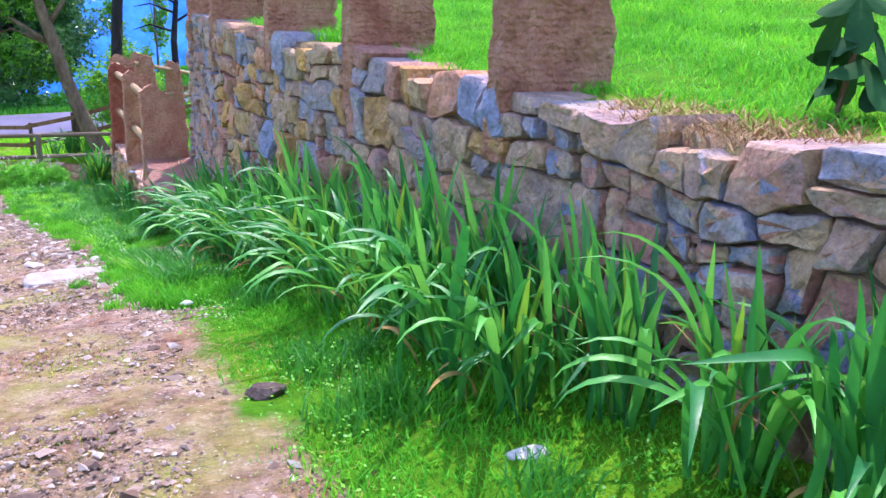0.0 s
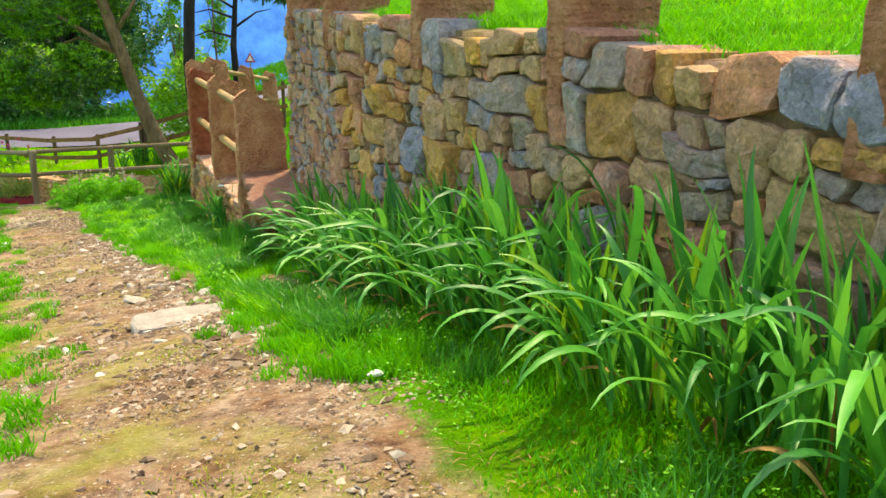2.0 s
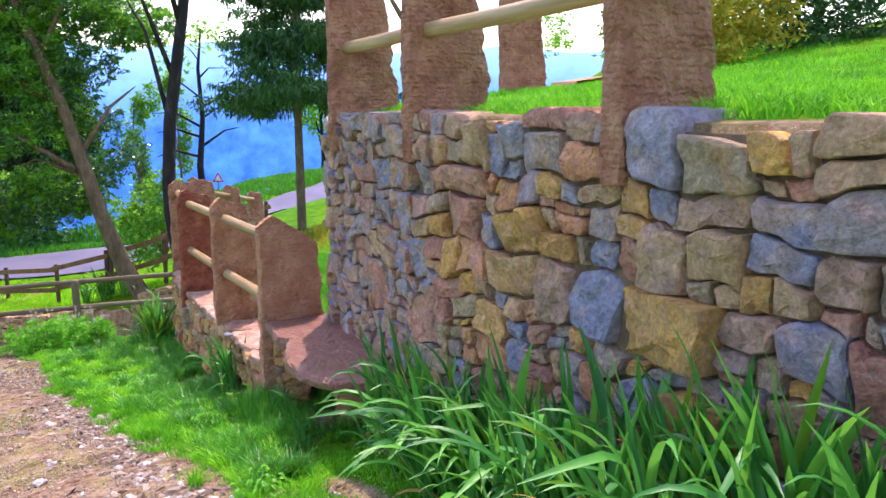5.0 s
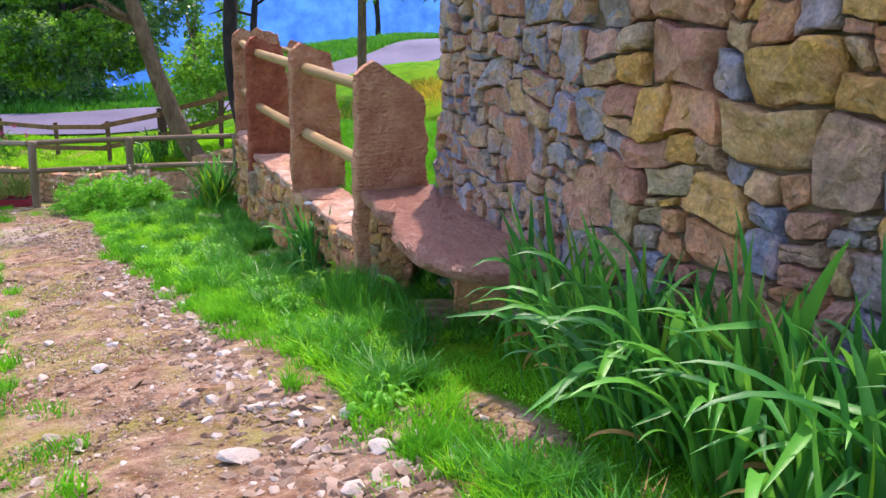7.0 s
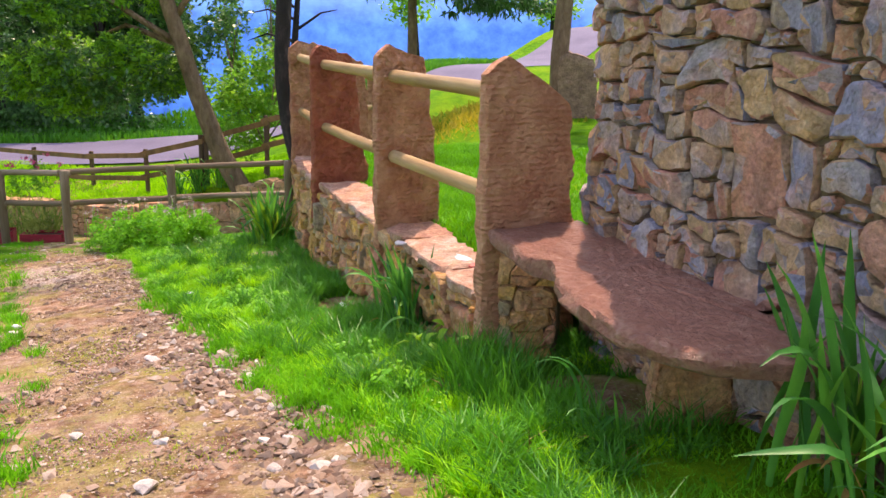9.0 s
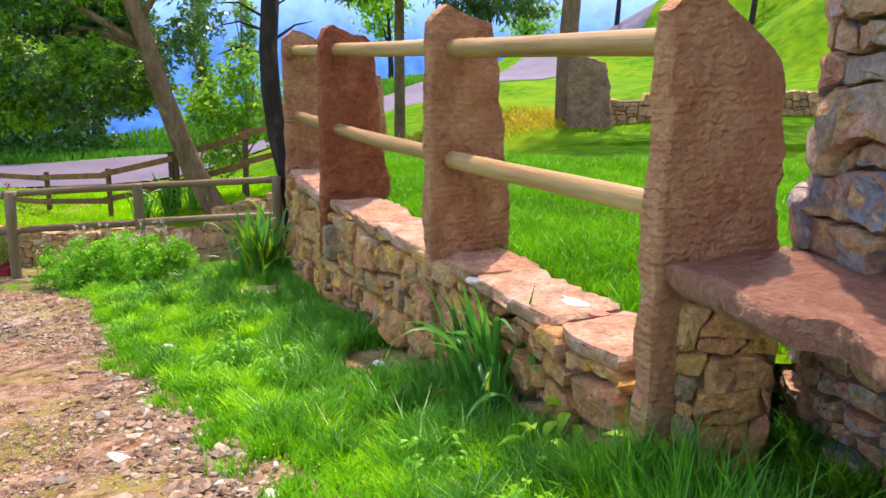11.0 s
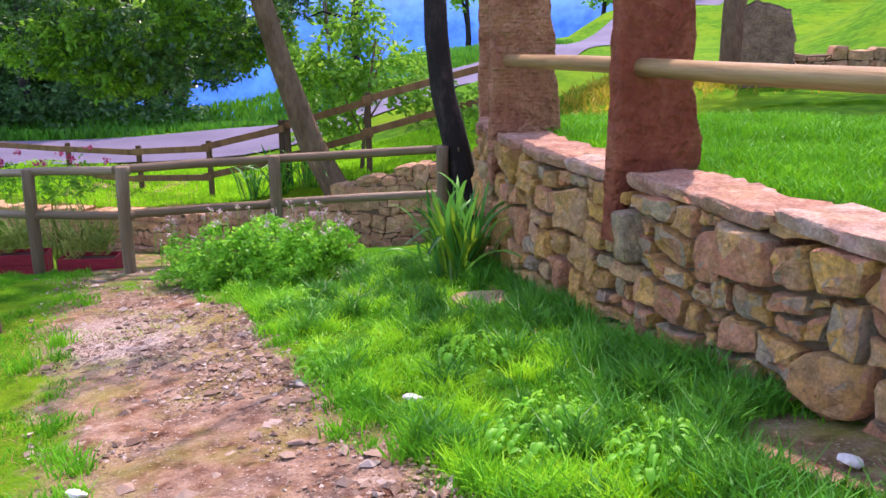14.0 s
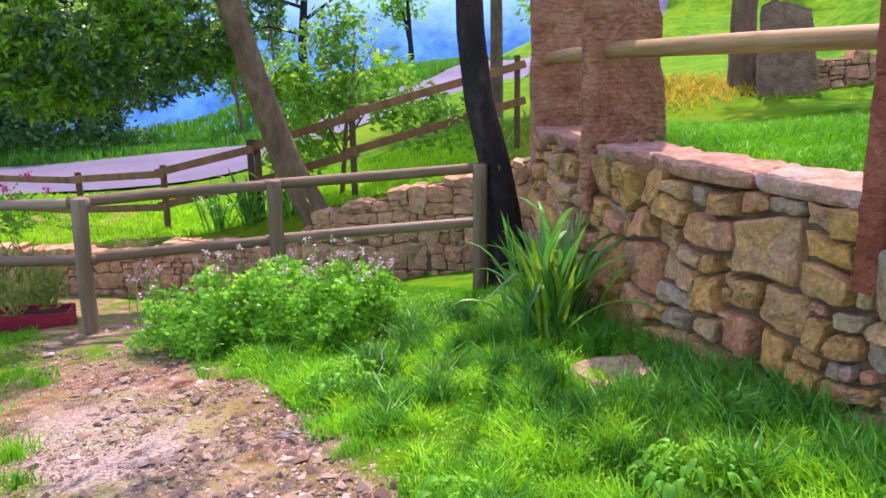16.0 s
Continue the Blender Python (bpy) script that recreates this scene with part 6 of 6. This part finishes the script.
# far trees on the slope
for x, y, hgt, seed in ((-10.9, 62, 9, 73), (-2.0, 80, 8, 74), (6, 85, 9, 75), (13, 70, 8, 76), (20, 66, 9, 77)):
    z = float(ground_z(x, y))
    cs = [(x + rngt.uniform(-2, 2), y + rngt.uniform(-2, 2), z + hgt * rngt.uniform(0.5, 1), rngt.uniform(1.2, 2), rngt.uniform(0.8, 1.4)) for _ in range(7)]
    tree("leafy tree standing on the far slope", [(x, y, z), (x + 0.2, y, z + hgt * 0.4), (x, y, z + hgt * 0.85)], [0.22, 0.17, 0.06], [(0.5, cs[0][:3]), (0.6, cs[1][:3])], cs, 1500, 0.35, M["leaf"], M["bark_dark"], seed)
# trunk and standing stone on the terrace; unseen crown clumps added to shade the lawn
tree("dark old trunk beside a standing stone", [(-3.08, 26.2, -1.0), (-3.12, 26.2, 0.3), (-3.05, 26.2, 1.7), (-3.2, 26.2, 4.0), (-3.1, 26.2, 6.3)], [0.24, 0.2, 0.18, 0.15, 0.08],
     [(0.7, (-4.8, 26.2, 5.2)), (0.8, (-1.8, 26.6, 6.2))], [(-3.4, 26.3, 7.0, 2.2, 1.2), (-5.0, 26.2, 5.8, 1.4, 0.8), (-1.6, 26.9, 6.4, 2.0, 0.9), (0.6, 27.6, 6.2, 2.0, 0.9), (-0.6, 26.2, 7.2, 2.2, 1.0)], 7000, 0.22, M["leaf"], M["bark"], 78)
slab_post((-3.14, 25.35), (0.97, -0.2), -1.1, 0.45, 0.86, 0.28, material("lichen_grey_stone", [(0.0, (0.09, 0.055, 0.04)), (1.0, (0.46, 0.30, 0.21)), (0.5, (0.28, 0.17, 0.12))], scale=6, bump=0.9, chips=0.8), 91, slope=0.15, taper=0.2,
          label="dark brown-grey lichened standing stone on the terrace", name="standing_stone", group="standing stones")


def flowering_bush():
    b = thing("flowering_bush", "low leafy bush with pale pink flower heads by the fence", "bush", (-8.75, 17.8, -2.12))
    cs = [(-0.75, 0.05, 0.2, 0.34, 0.3), (-0.35, -0.05, 0.27, 0.36, 0.34), (0.05, 0.05, 0.28, 0.36, 0.34), (0.45, -0.05, 0.26, 0.34, 0.32), (0.72, 0.1, 0.22, 0.26, 0.28)]
    cs = [(0.92 * x, y - 0.14 * x, z + 0.12 * x, a, c) for x, y, z, a, c in cs]
    leaf_cloud("leaves", cs, 17000, 0.042, M["bush"], b, 101, droop=0.1, long=1.7, shell=0.4)
    rg = np.random.default_rng(7)
    tops = []
    for k in range(64):
        c = cs[rg.integers(0, 5)]
        x, y = c[0] + rg.normal(0, 0.2), c[1] + rg.normal(0, 0.16)
        z = c[2] + c[4] * rg.uniform(0.9, 1.4)
        stem = part("stem", tube_mesh("stem", [(x, y, z - 0.25), (x + 0.01, y, z - 0.1), (x + 0.015, y, z)], [0.004, 0.003, 0.002], M["bush"], sides=5), b)
        tops.append((stem, (x + 0.015, y, z, 0.03, 0.03)))
    for k, (stem, t) in enumerate(tops):
        leaf_cloud("flower_head", [t], 18, 0.019, M["flower"], stem, 102 + k, long=1.3)["label"] = "pale pink flower head"


M["bush"] = material("bush_leaf", [(0.0, (0.05, 0.27, 0.03)), (1.0, (0.24, 0.64, 0.06)), (0.5, (0.12, 0.48, 0.04))], scale=2, rough=0.45, bump=0, vary=0.5, island=True, through_light=0.42)
M["flower"] = material("pale_flower", [(0.0, (0.48, 0.28, 0.32)), (1.0, (0.72, 0.56, 0.54))], scale=5, rough=0.7, bump=0, vary=0.5, island=True)
M["pink"] = material("pink_flower", [(0.0, (0.55, 0.03, 0.12)), (1.0, (0.75, 0.12, 0.25))], scale=5, rough=0.6, bump=0, vary=0.5, island=True)
M["reed"] = material("reed_leaf", [(0.0, (0.10, 0.17, 0.03)), (1.0, (0.38, 0.40, 0.12)), (0.5, (0.20, 0.28, 0.05))], scale=5, rough=0.5, bump=0, vary=0.6, through_light=0.25)
flowering_bush()

# leafy weeds in the verge
def oval_leaf(length, width, droop, mat):
    """A pointed oval leaf along +x, folded and drooping, on a short stalk."""
    vs, fs = [], []
    n = 6
    for i in range(n + 1):
        t = i / n
        w = width * math.sin(math.pi * min(1, t * 0.93 + 0.04)) ** 0.8
        z = droop * (t - t * t * 2) * length
        vs += [(t * length, -w / 2, z + 0.2 * w), (t * length, 0, z), (t * length, w / 2, z + 0.2 * w)]
    for i in range(n):
        a = i * 3
        fs += [(a, a + 3, a + 4, a + 1), (a + 1, a + 4, a + 5, a + 2)]
    vs += [(-0.06, -0.003, -0.07), (-0.06, 0.003, -0.07)]
    fs.append((len(vs) - 2, len(vs) - 1, 2, 0))
    return mesh_of("leaf", vs, fs, mat, True)


M["dock"] = material("dock_leaf", [(0.0, (0.10, 0.34, 0.02)), (1.0, (0.30, 0.58, 0.05)), (0.5, (0.20, 0.48, 0.03))], scale=8, rough=0.5, bump=0.15, vary=0.5, through_light=0.35)
WEED = [oval_leaf(l, w, d, M["bush"]) for l, w, d in ((0.10, 0.05, 0.3), (0.13, 0.055, 0.5), (0.08, 0.04, 0.2), (0.11, 0.06, 0.7), (0.15, 0.05, 0.6))]
rngw = random.Random(14)
for k, (s, u, r, n) in enumerate(((15.1, 1.95, 0.26, 420), (14.6, 2.15, 0.2, 260), (12.6, 2.15, 0.16, 160), (16.6, 1.5, 0.13, 110), (11.9, 2.1, 0.13, 110), (16.2, 2.2, 0.2, 200), (9.6, 1.75, 0.14, 120), (18.3, 1.8, 0.2, 220))):
    x, y = xy(s, u)
    w = thing("leafy_weed", "light green leafy weed growing in the verge", "weed", (x, y, float(ground_z(x, y))), group="weeds in the verge")
    for j in range(int(30 + n * 0.34)):
        a, d = rngw.uniform(0, 360), r * math.sqrt(rngw.random())
        sc = rngw.uniform(0.3, 0.62)
        part("leaf", rngw.choice(WEED), w, m=pose(d * math.cos(radians(a)), d * math.sin(radians(a)), 0.03 + 0.17 * rngw.random() * (1 - 0.6 * d / r), rngw.uniform(-25, 25), rngw.uniform(-5, 35), a + rngw.uniform(-50, 50)) @ Matrix.Diagonal((sc, sc, sc, 1)))


# ---- planters and bed beyond the fence ----
M["red_paint"] = material("faded_red_paint", [(0.0, (0.22, 0.012, 0.025)), (1.0, (0.45, 0.05, 0.07)), (0.5, (0.34, 0.022, 0.04))], scale=6, rough=0.6, bump=0.2, stretch=(0.3, 1, 1))
M["soil"] = material("potting_soil", [(0.0, (0.03, 0.02, 0.015)), (1.0, (0.09, 0.06, 0.04))], scale=20, rough=0.95, bump=0.5)


def planter(x, y, z, turn, w=0.62, d=0.3, h=0.26):
    p = thing("planter_box", "red painted wooden planter box with small plants", "planter", (x, y, z), group="red planter boxes")
    p.rotation_euler = (0, 0.02, radians(turn))
    for k in range(2):
        part("board", box_mesh("board", (w, 0.025, h / 2 - 0.006), M["red_paint"], 0.005, (0, -d / 2, h * (0.25 + 0.5 * k))), p)
        part("board", box_mesh("board", (w, 0.025, h / 2 - 0.006), M["red_paint"], 0.005, (0, d / 2, h * (0.25 + 0.5 * k))), p)
        part("end_board", box_mesh("end_board", (0.025, d - 0.03, h - 0.01), M["red_paint"], 0.005, ((k - 0.5) * (w - 0.03), 0, h * 0.5)), p)
    part("soil", box_mesh("soil", (w - 0.06, d - 0.06, 0.1), M["soil"], 0.02, (0, 0, h - 0.09)), p)
    for k, c in enumerate(((-0.15, 0, h + 0.1, 0.14, 0.14), (0.12, 0, h + 0.14, 0.14, 0.18))):
        leaf_cloud("plant", [c], 150, 0.1, M["reed"], p, int(abs(x) * 10) + k, droop=-0.6, long=4)


planter(-11.3, 19.45, -2.6, 14)
planter(-12.45, 19.95, -2.72, 20)


def reed_leaf(seed):
    return iris_leaf("blade", 0.95, 0.016, 6 + 3 * seed, 50 + 22 * seed, 1.8, M["reed"], seed, 0.4)


REEDS = [reed_leaf(k) for k in range(4)]
for x, y, n, size in ((-12.5, 21.6, 90, 1.15), (-13.1, 21.9, 90, 1.25), (-14.0, 22.3, 60, 1.25)):
    c = thing("reed_clump", "tall arching ornamental grass with pink flowers above", "ornamental grass", (x, y, float(near_z(x, y))), group="ornamental grasses")
    for k in range(n):
        sc = size * rngi.uniform(0.7, 1.15)
        part("blade", rngi.choice(REEDS), c, m=pose(rngi.gauss(0, 0.12), rngi.gauss(0, 0.12), 0, rngi.uniform(-8, 8), rngi.uniform(-8, 8), rngi.uniform(0, 360)) @ Matrix.Diagonal((sc, sc, sc, 1)))
    leaf_cloud("foliage", [(-0.1, 0.1, 1.3, 0.25, 0.3)], 350, 0.07, M["leaf"], c, 140 + n, long=2.4)
    for k, f in enumerate(((0.15, 0, 1.75, 0.06, 0.05), (-0.2, 0.1, 1.6, 0.05, 0.05), (0.3, 0.15, 1.55, 0.05, 0.05), (0.0, -0.2, 1.62, 0.05, 0.05))):
        leaf_cloud("flower", [f], 30, 0.035, M["pink"], c, 150 + n + k, long=1.3)["label"] = "bright pink flower"

# ---- small things ----
M["paper"] = material("crumpled_paper", [(0.0, (0.62, 0.62, 0.64)), (1.0, (0.85, 0.85, 0.85))], scale=12, rough=0.8, bump=0.6)
for s, u, r in ((15.87, 1.7, 0.05), (14.22, 2.6, 0.06), (15.83, 0.21, 0.045), (5.49, 1.45, 0.035)):
    x, y = xy(s, u)
    ob = thing("paper_scrap", "crumpled white paper scrap lying in the grass", "litter", (x, y, float(ground_z(x, y)) + 0.035), group="white scraps in the grass", me=rock_mesh("paper_scrap", r, int(s * 10), M["paper"], 0.6))
M["sign_white"] = material("sign_white", [(0.0, (0.75, 0.75, 0.75)), (1.0, (0.82, 0.82, 0.82))], rough=0.5, bump=0.0)
M["sign_red"] = material("sign_red", [(0.0, (0.55, 0.02, 0.03)), (1.0, (0.62, 0.03, 0.04))], rough=0.5, bump=0.0)
M["metal"] = material("galvanised_steel", [(0.0, (0.25, 0.25, 0.26)), (1.0, (0.36, 0.36, 0.37))], rough=0.5, bump=0.05, metal=0.8)
x, y = -11.95, 39.9
z = -2.97
sg = thing("road_sign", "triangular warning sign with red border on a post", "road sign", (x, y, z))
part("post", pole_mesh("post", (0, 0, -0.2), (0, 0, 2.55), 0.03, M["metal"]), sg)
for nm, r, dy, mt in (("border", 0.27, -0.04, M["sign_red"]), ("panel", 0.17, -0.052, M["sign_white"])):
    tri = [(r * math.sin(a), r * math.cos(a)) for a in (0, 2.0944, 4.18879)]
    v = [(px, dy, 2.3 + pz) for px, pz in tri] + [(px, dy + 0.01, 2.3 + pz) for px, pz in tri]
    plate = part(nm, mesh_of(nm, v, [(0, 1, 2), (5, 4, 3), (0, 3, 4, 1), (1, 4, 5, 2), (2, 5, 3, 0)], mt), sg if nm == "border" else plate)

# big-leaved seedling on the upper lawn
M["fig"] = material("fig_leaf", [(0.0, (0.01, 0.05, 0.02)), (1.0, (0.03, 0.11, 0.03))], scale=6, rough=0.75, bump=0.2, vary=0.4, spec=0.08, through_light=0.1)
fg = thing("fig_seedling", "young fig plant with large dark lobed leaves", "plant", (1.12, 4.02, 1.55))
part("stem", tube_mesh("stem", [(0, 0, -0.05), (0.03, 0, 0.2), (0.02, 0.02, 0.46)], [0.012, 0.01, 0.006], M["bark"], sides=6), fg)


def lobed_leaf(seed):
    rg = random.Random(seed)
    vs, fs = [(0, 0, 0)], []
    for k in range(25):
        a = -2.5 + 5.0 * k / 24
        r = 0.035 + 0.10 * abs(math.cos(a * 1.9)) ** 1.4 * (1 - 0.16 * abs(a))
        vs.append((r * math.cos(a) + 0.03, r * math.sin(a), -0.25 * r * abs(math.sin(a * 2.2)) - 0.3 * r * r * 10))
    fs = [(0, k, k + 1) for k in range(1, 25)]
    return mesh_of("leaf", vs, fs, M["fig"], True)


for k in range(8):
    part("leaf", lobed_leaf(k), fg, m=pose(0.02, 0.02, 0.12 + 0.045 * k, rngi.uniform(-20, 20), rngi.uniform(20, 60), k * 137 + rngi.uniform(-20, 20)) @ pose(0.08, 0, 0) @ Matrix.Diagonal((1.25, 1.25, 1.25, 1)))

# shrubs and ferns on the upper lawn
M["fern"] = material("yellow_fern", [(0.0, (0.20, 0.22, 0.015)), (1.0, (0.55, 0.44, 0.05)), (0.5, (0.38, 0.35, 0.03))], scale=3, rough=0.6, bump=0, vary=0.5, island=True, through_light=0.4)
for x, y, w, mt, n, lab in ((0.6, 13.2, 0.7, "fern", 4200, "yellowing fern bush on the upper lawn"), (-0.25, 13.5, 0.6, "leaf", 3600, "bright green shrub on the upper lawn"), (1.6, 13.8, 0.8, "leaf_dark", 4200, "dark shrub at the edge of the upper lawn"),
                            (2.6, 13.8, 1.1, "leaf_dark", 4200, "dark shrub at the edge of the upper lawn"), (0.5, 14.8, 1.2, "leaf", 5000, "tall light green shrub behind the ferns")):
    b = thing("lawn_shrub", lab, "shrub", (x, y, 2.1))
    leaf_cloud("leaves", [(0, 0, 0.4, w * 0.7, 0.5), (w * 0.5, 0.1, 0.7, w * 0.55, 0.6), (-w * 0.4, 0, 0.35, w * 0.5, 0.4), (0, 0.2, 1.2, w * 0.8, 0.7)], n, 0.1, M[mt], b, int(x * 10) + 200, droop=0.2, long=3.0)

# clover and low leaves between the grass
rng = np.random.default_rng(77)
n = 42000
s, u = rng.uniform(1.5, 21, n), rng.uniform(0.9, 3.6, n)
x, y = xy(s, u)
d = path_dirt(x, y)
keep = (u < wall_u(s) - 0.1) & (rng.random(n) < np.clip(1.2 - 1.5 * d, 0, 1)) & (field(x, y, 3.5, 41) > 0.48) & (s < 20.6) & ((s < 9.2) | (s > 11.3) | (u < 2.0))
x, y = x[keep], y[keep]
n = len(x)
P = np.stack([x, y, ground_z(x, y) + rng.uniform(0.015, 0.075, n)], -1)
a, b, L = rng.uniform(0, 6.28, n), rng.normal(0.15, 0.35, n), rng.uniform(0.010, 0.022, n)
ax = np.stack([np.cos(a) * np.cos(b), np.sin(a) * np.cos(b), np.sin(b)], -1) * L[:, None]
sd = np.stack([-np.sin(a), np.cos(a), rng.normal(0, 0.3, n)], -1) * (L * 0.36)[:, None]
V = np.stack([P, P + ax * 0.5 + sd, P + ax, P + ax * 0.5 - sd], 1).reshape(-1, 3)
thing("clover", "small bright clover leaves among the verge grass", "clover", kind="stuff", me=big_mesh("clover", V, np.arange(4 * n).reshape(-1, 4), M["bush"]))
# dry yellow grass by the standing stone
n = 5000
x, y = rng.normal(-4.4, 1.1, n), rng.normal(26.0, 0.7, n)
grass("dry_grass", "yellow dry grass on the bank by the trunk", x, y, far_z(x, y) - 0.02, 0.05 + 0.13 * rng.random(n), 55, M["fern"], lean=1.4, width=0.012)

# painted trail marks on the low wall's top
M["mark_white"] = material("worn_white_paint", [(0.0, (0.45, 0.42, 0.44)), (1.0, (0.74, 0.74, 0.77))], scale=14, rough=0.7, bump=0.3)
M["mark_red"] = material("worn_red_paint", [(0.0, (0.40, 0.10, 0.09)), (1.0, (0.62, 0.20, 0.18))], scale=14, rough=0.7, bump=0.3)
for x, y, a, c, mt, lab in ((-4.21, 12.47, 0.10, 0.05, "mark_white", "worn white painted trail mark on the capstone"), (-4.12, 12.31, 0.055, 0.045, "mark_red", "worn red painted trail mark on the capstone"),
                            (-4.68, 12.82, 0.06, 0.04, "mark_white", "small worn white paint mark on the capstone")):
    s0 = low_line.find(x, y)
    t0 = math.atan2(low_line.at(s0 + 0.1)[1] - low_line.at(s0 - 0.1)[1], low_line.at(s0 + 0.1)[0] - low_line.at(s0 - 0.1)[0])
    o = []
    for k in range(14):
        q = 2 * math.pi * k / 14
        w = 1 + 0.35 * math.sin(k * 2.7 + x) + 0.2 * math.sin(k * 5.1 + y)
        px, py = a * w * math.cos(q), c * w * math.sin(q)
        o.append((x + px * math.cos(t0) - py * math.sin(t0), y + px * math.sin(t0) + py * math.cos(t0)))
    flat_stone("paint_mark", o, low_top(s0) + 0.053, 0.01, M[mt], x * 3, lab, "paint mark", 0.003, "painted trail marks")

# dock plants at the foot of the standing slab
DOCK = [oval_leaf(l, w, d, M["dock"]) for l, w, d in ((0.10, 0.05, 0.5), (0.08, 0.055, 0.3), (0.12, 0.045, 0.7))]
for x, y, n in ((-4.24, 12.03, 9), (-4.02, 11.62, 11), (-4.4, 11.75, 7)):
    w = thing("dock_plant", "bright broad-leaved dock plant at the slab's foot", "weed", (x, y, float(ground_z(x, y))), group="dock plants by the slab")
    for k in range(n):
        part("leaf", rngw.choice(DOCK), w, m=pose(0.05 * math.cos(k * 2.4), 0.05 * math.sin(k * 2.4), rngw.uniform(0.06, 0.15), rngw.uniform(-20, 20), rngw.uniform(-50, 10), k * 137))
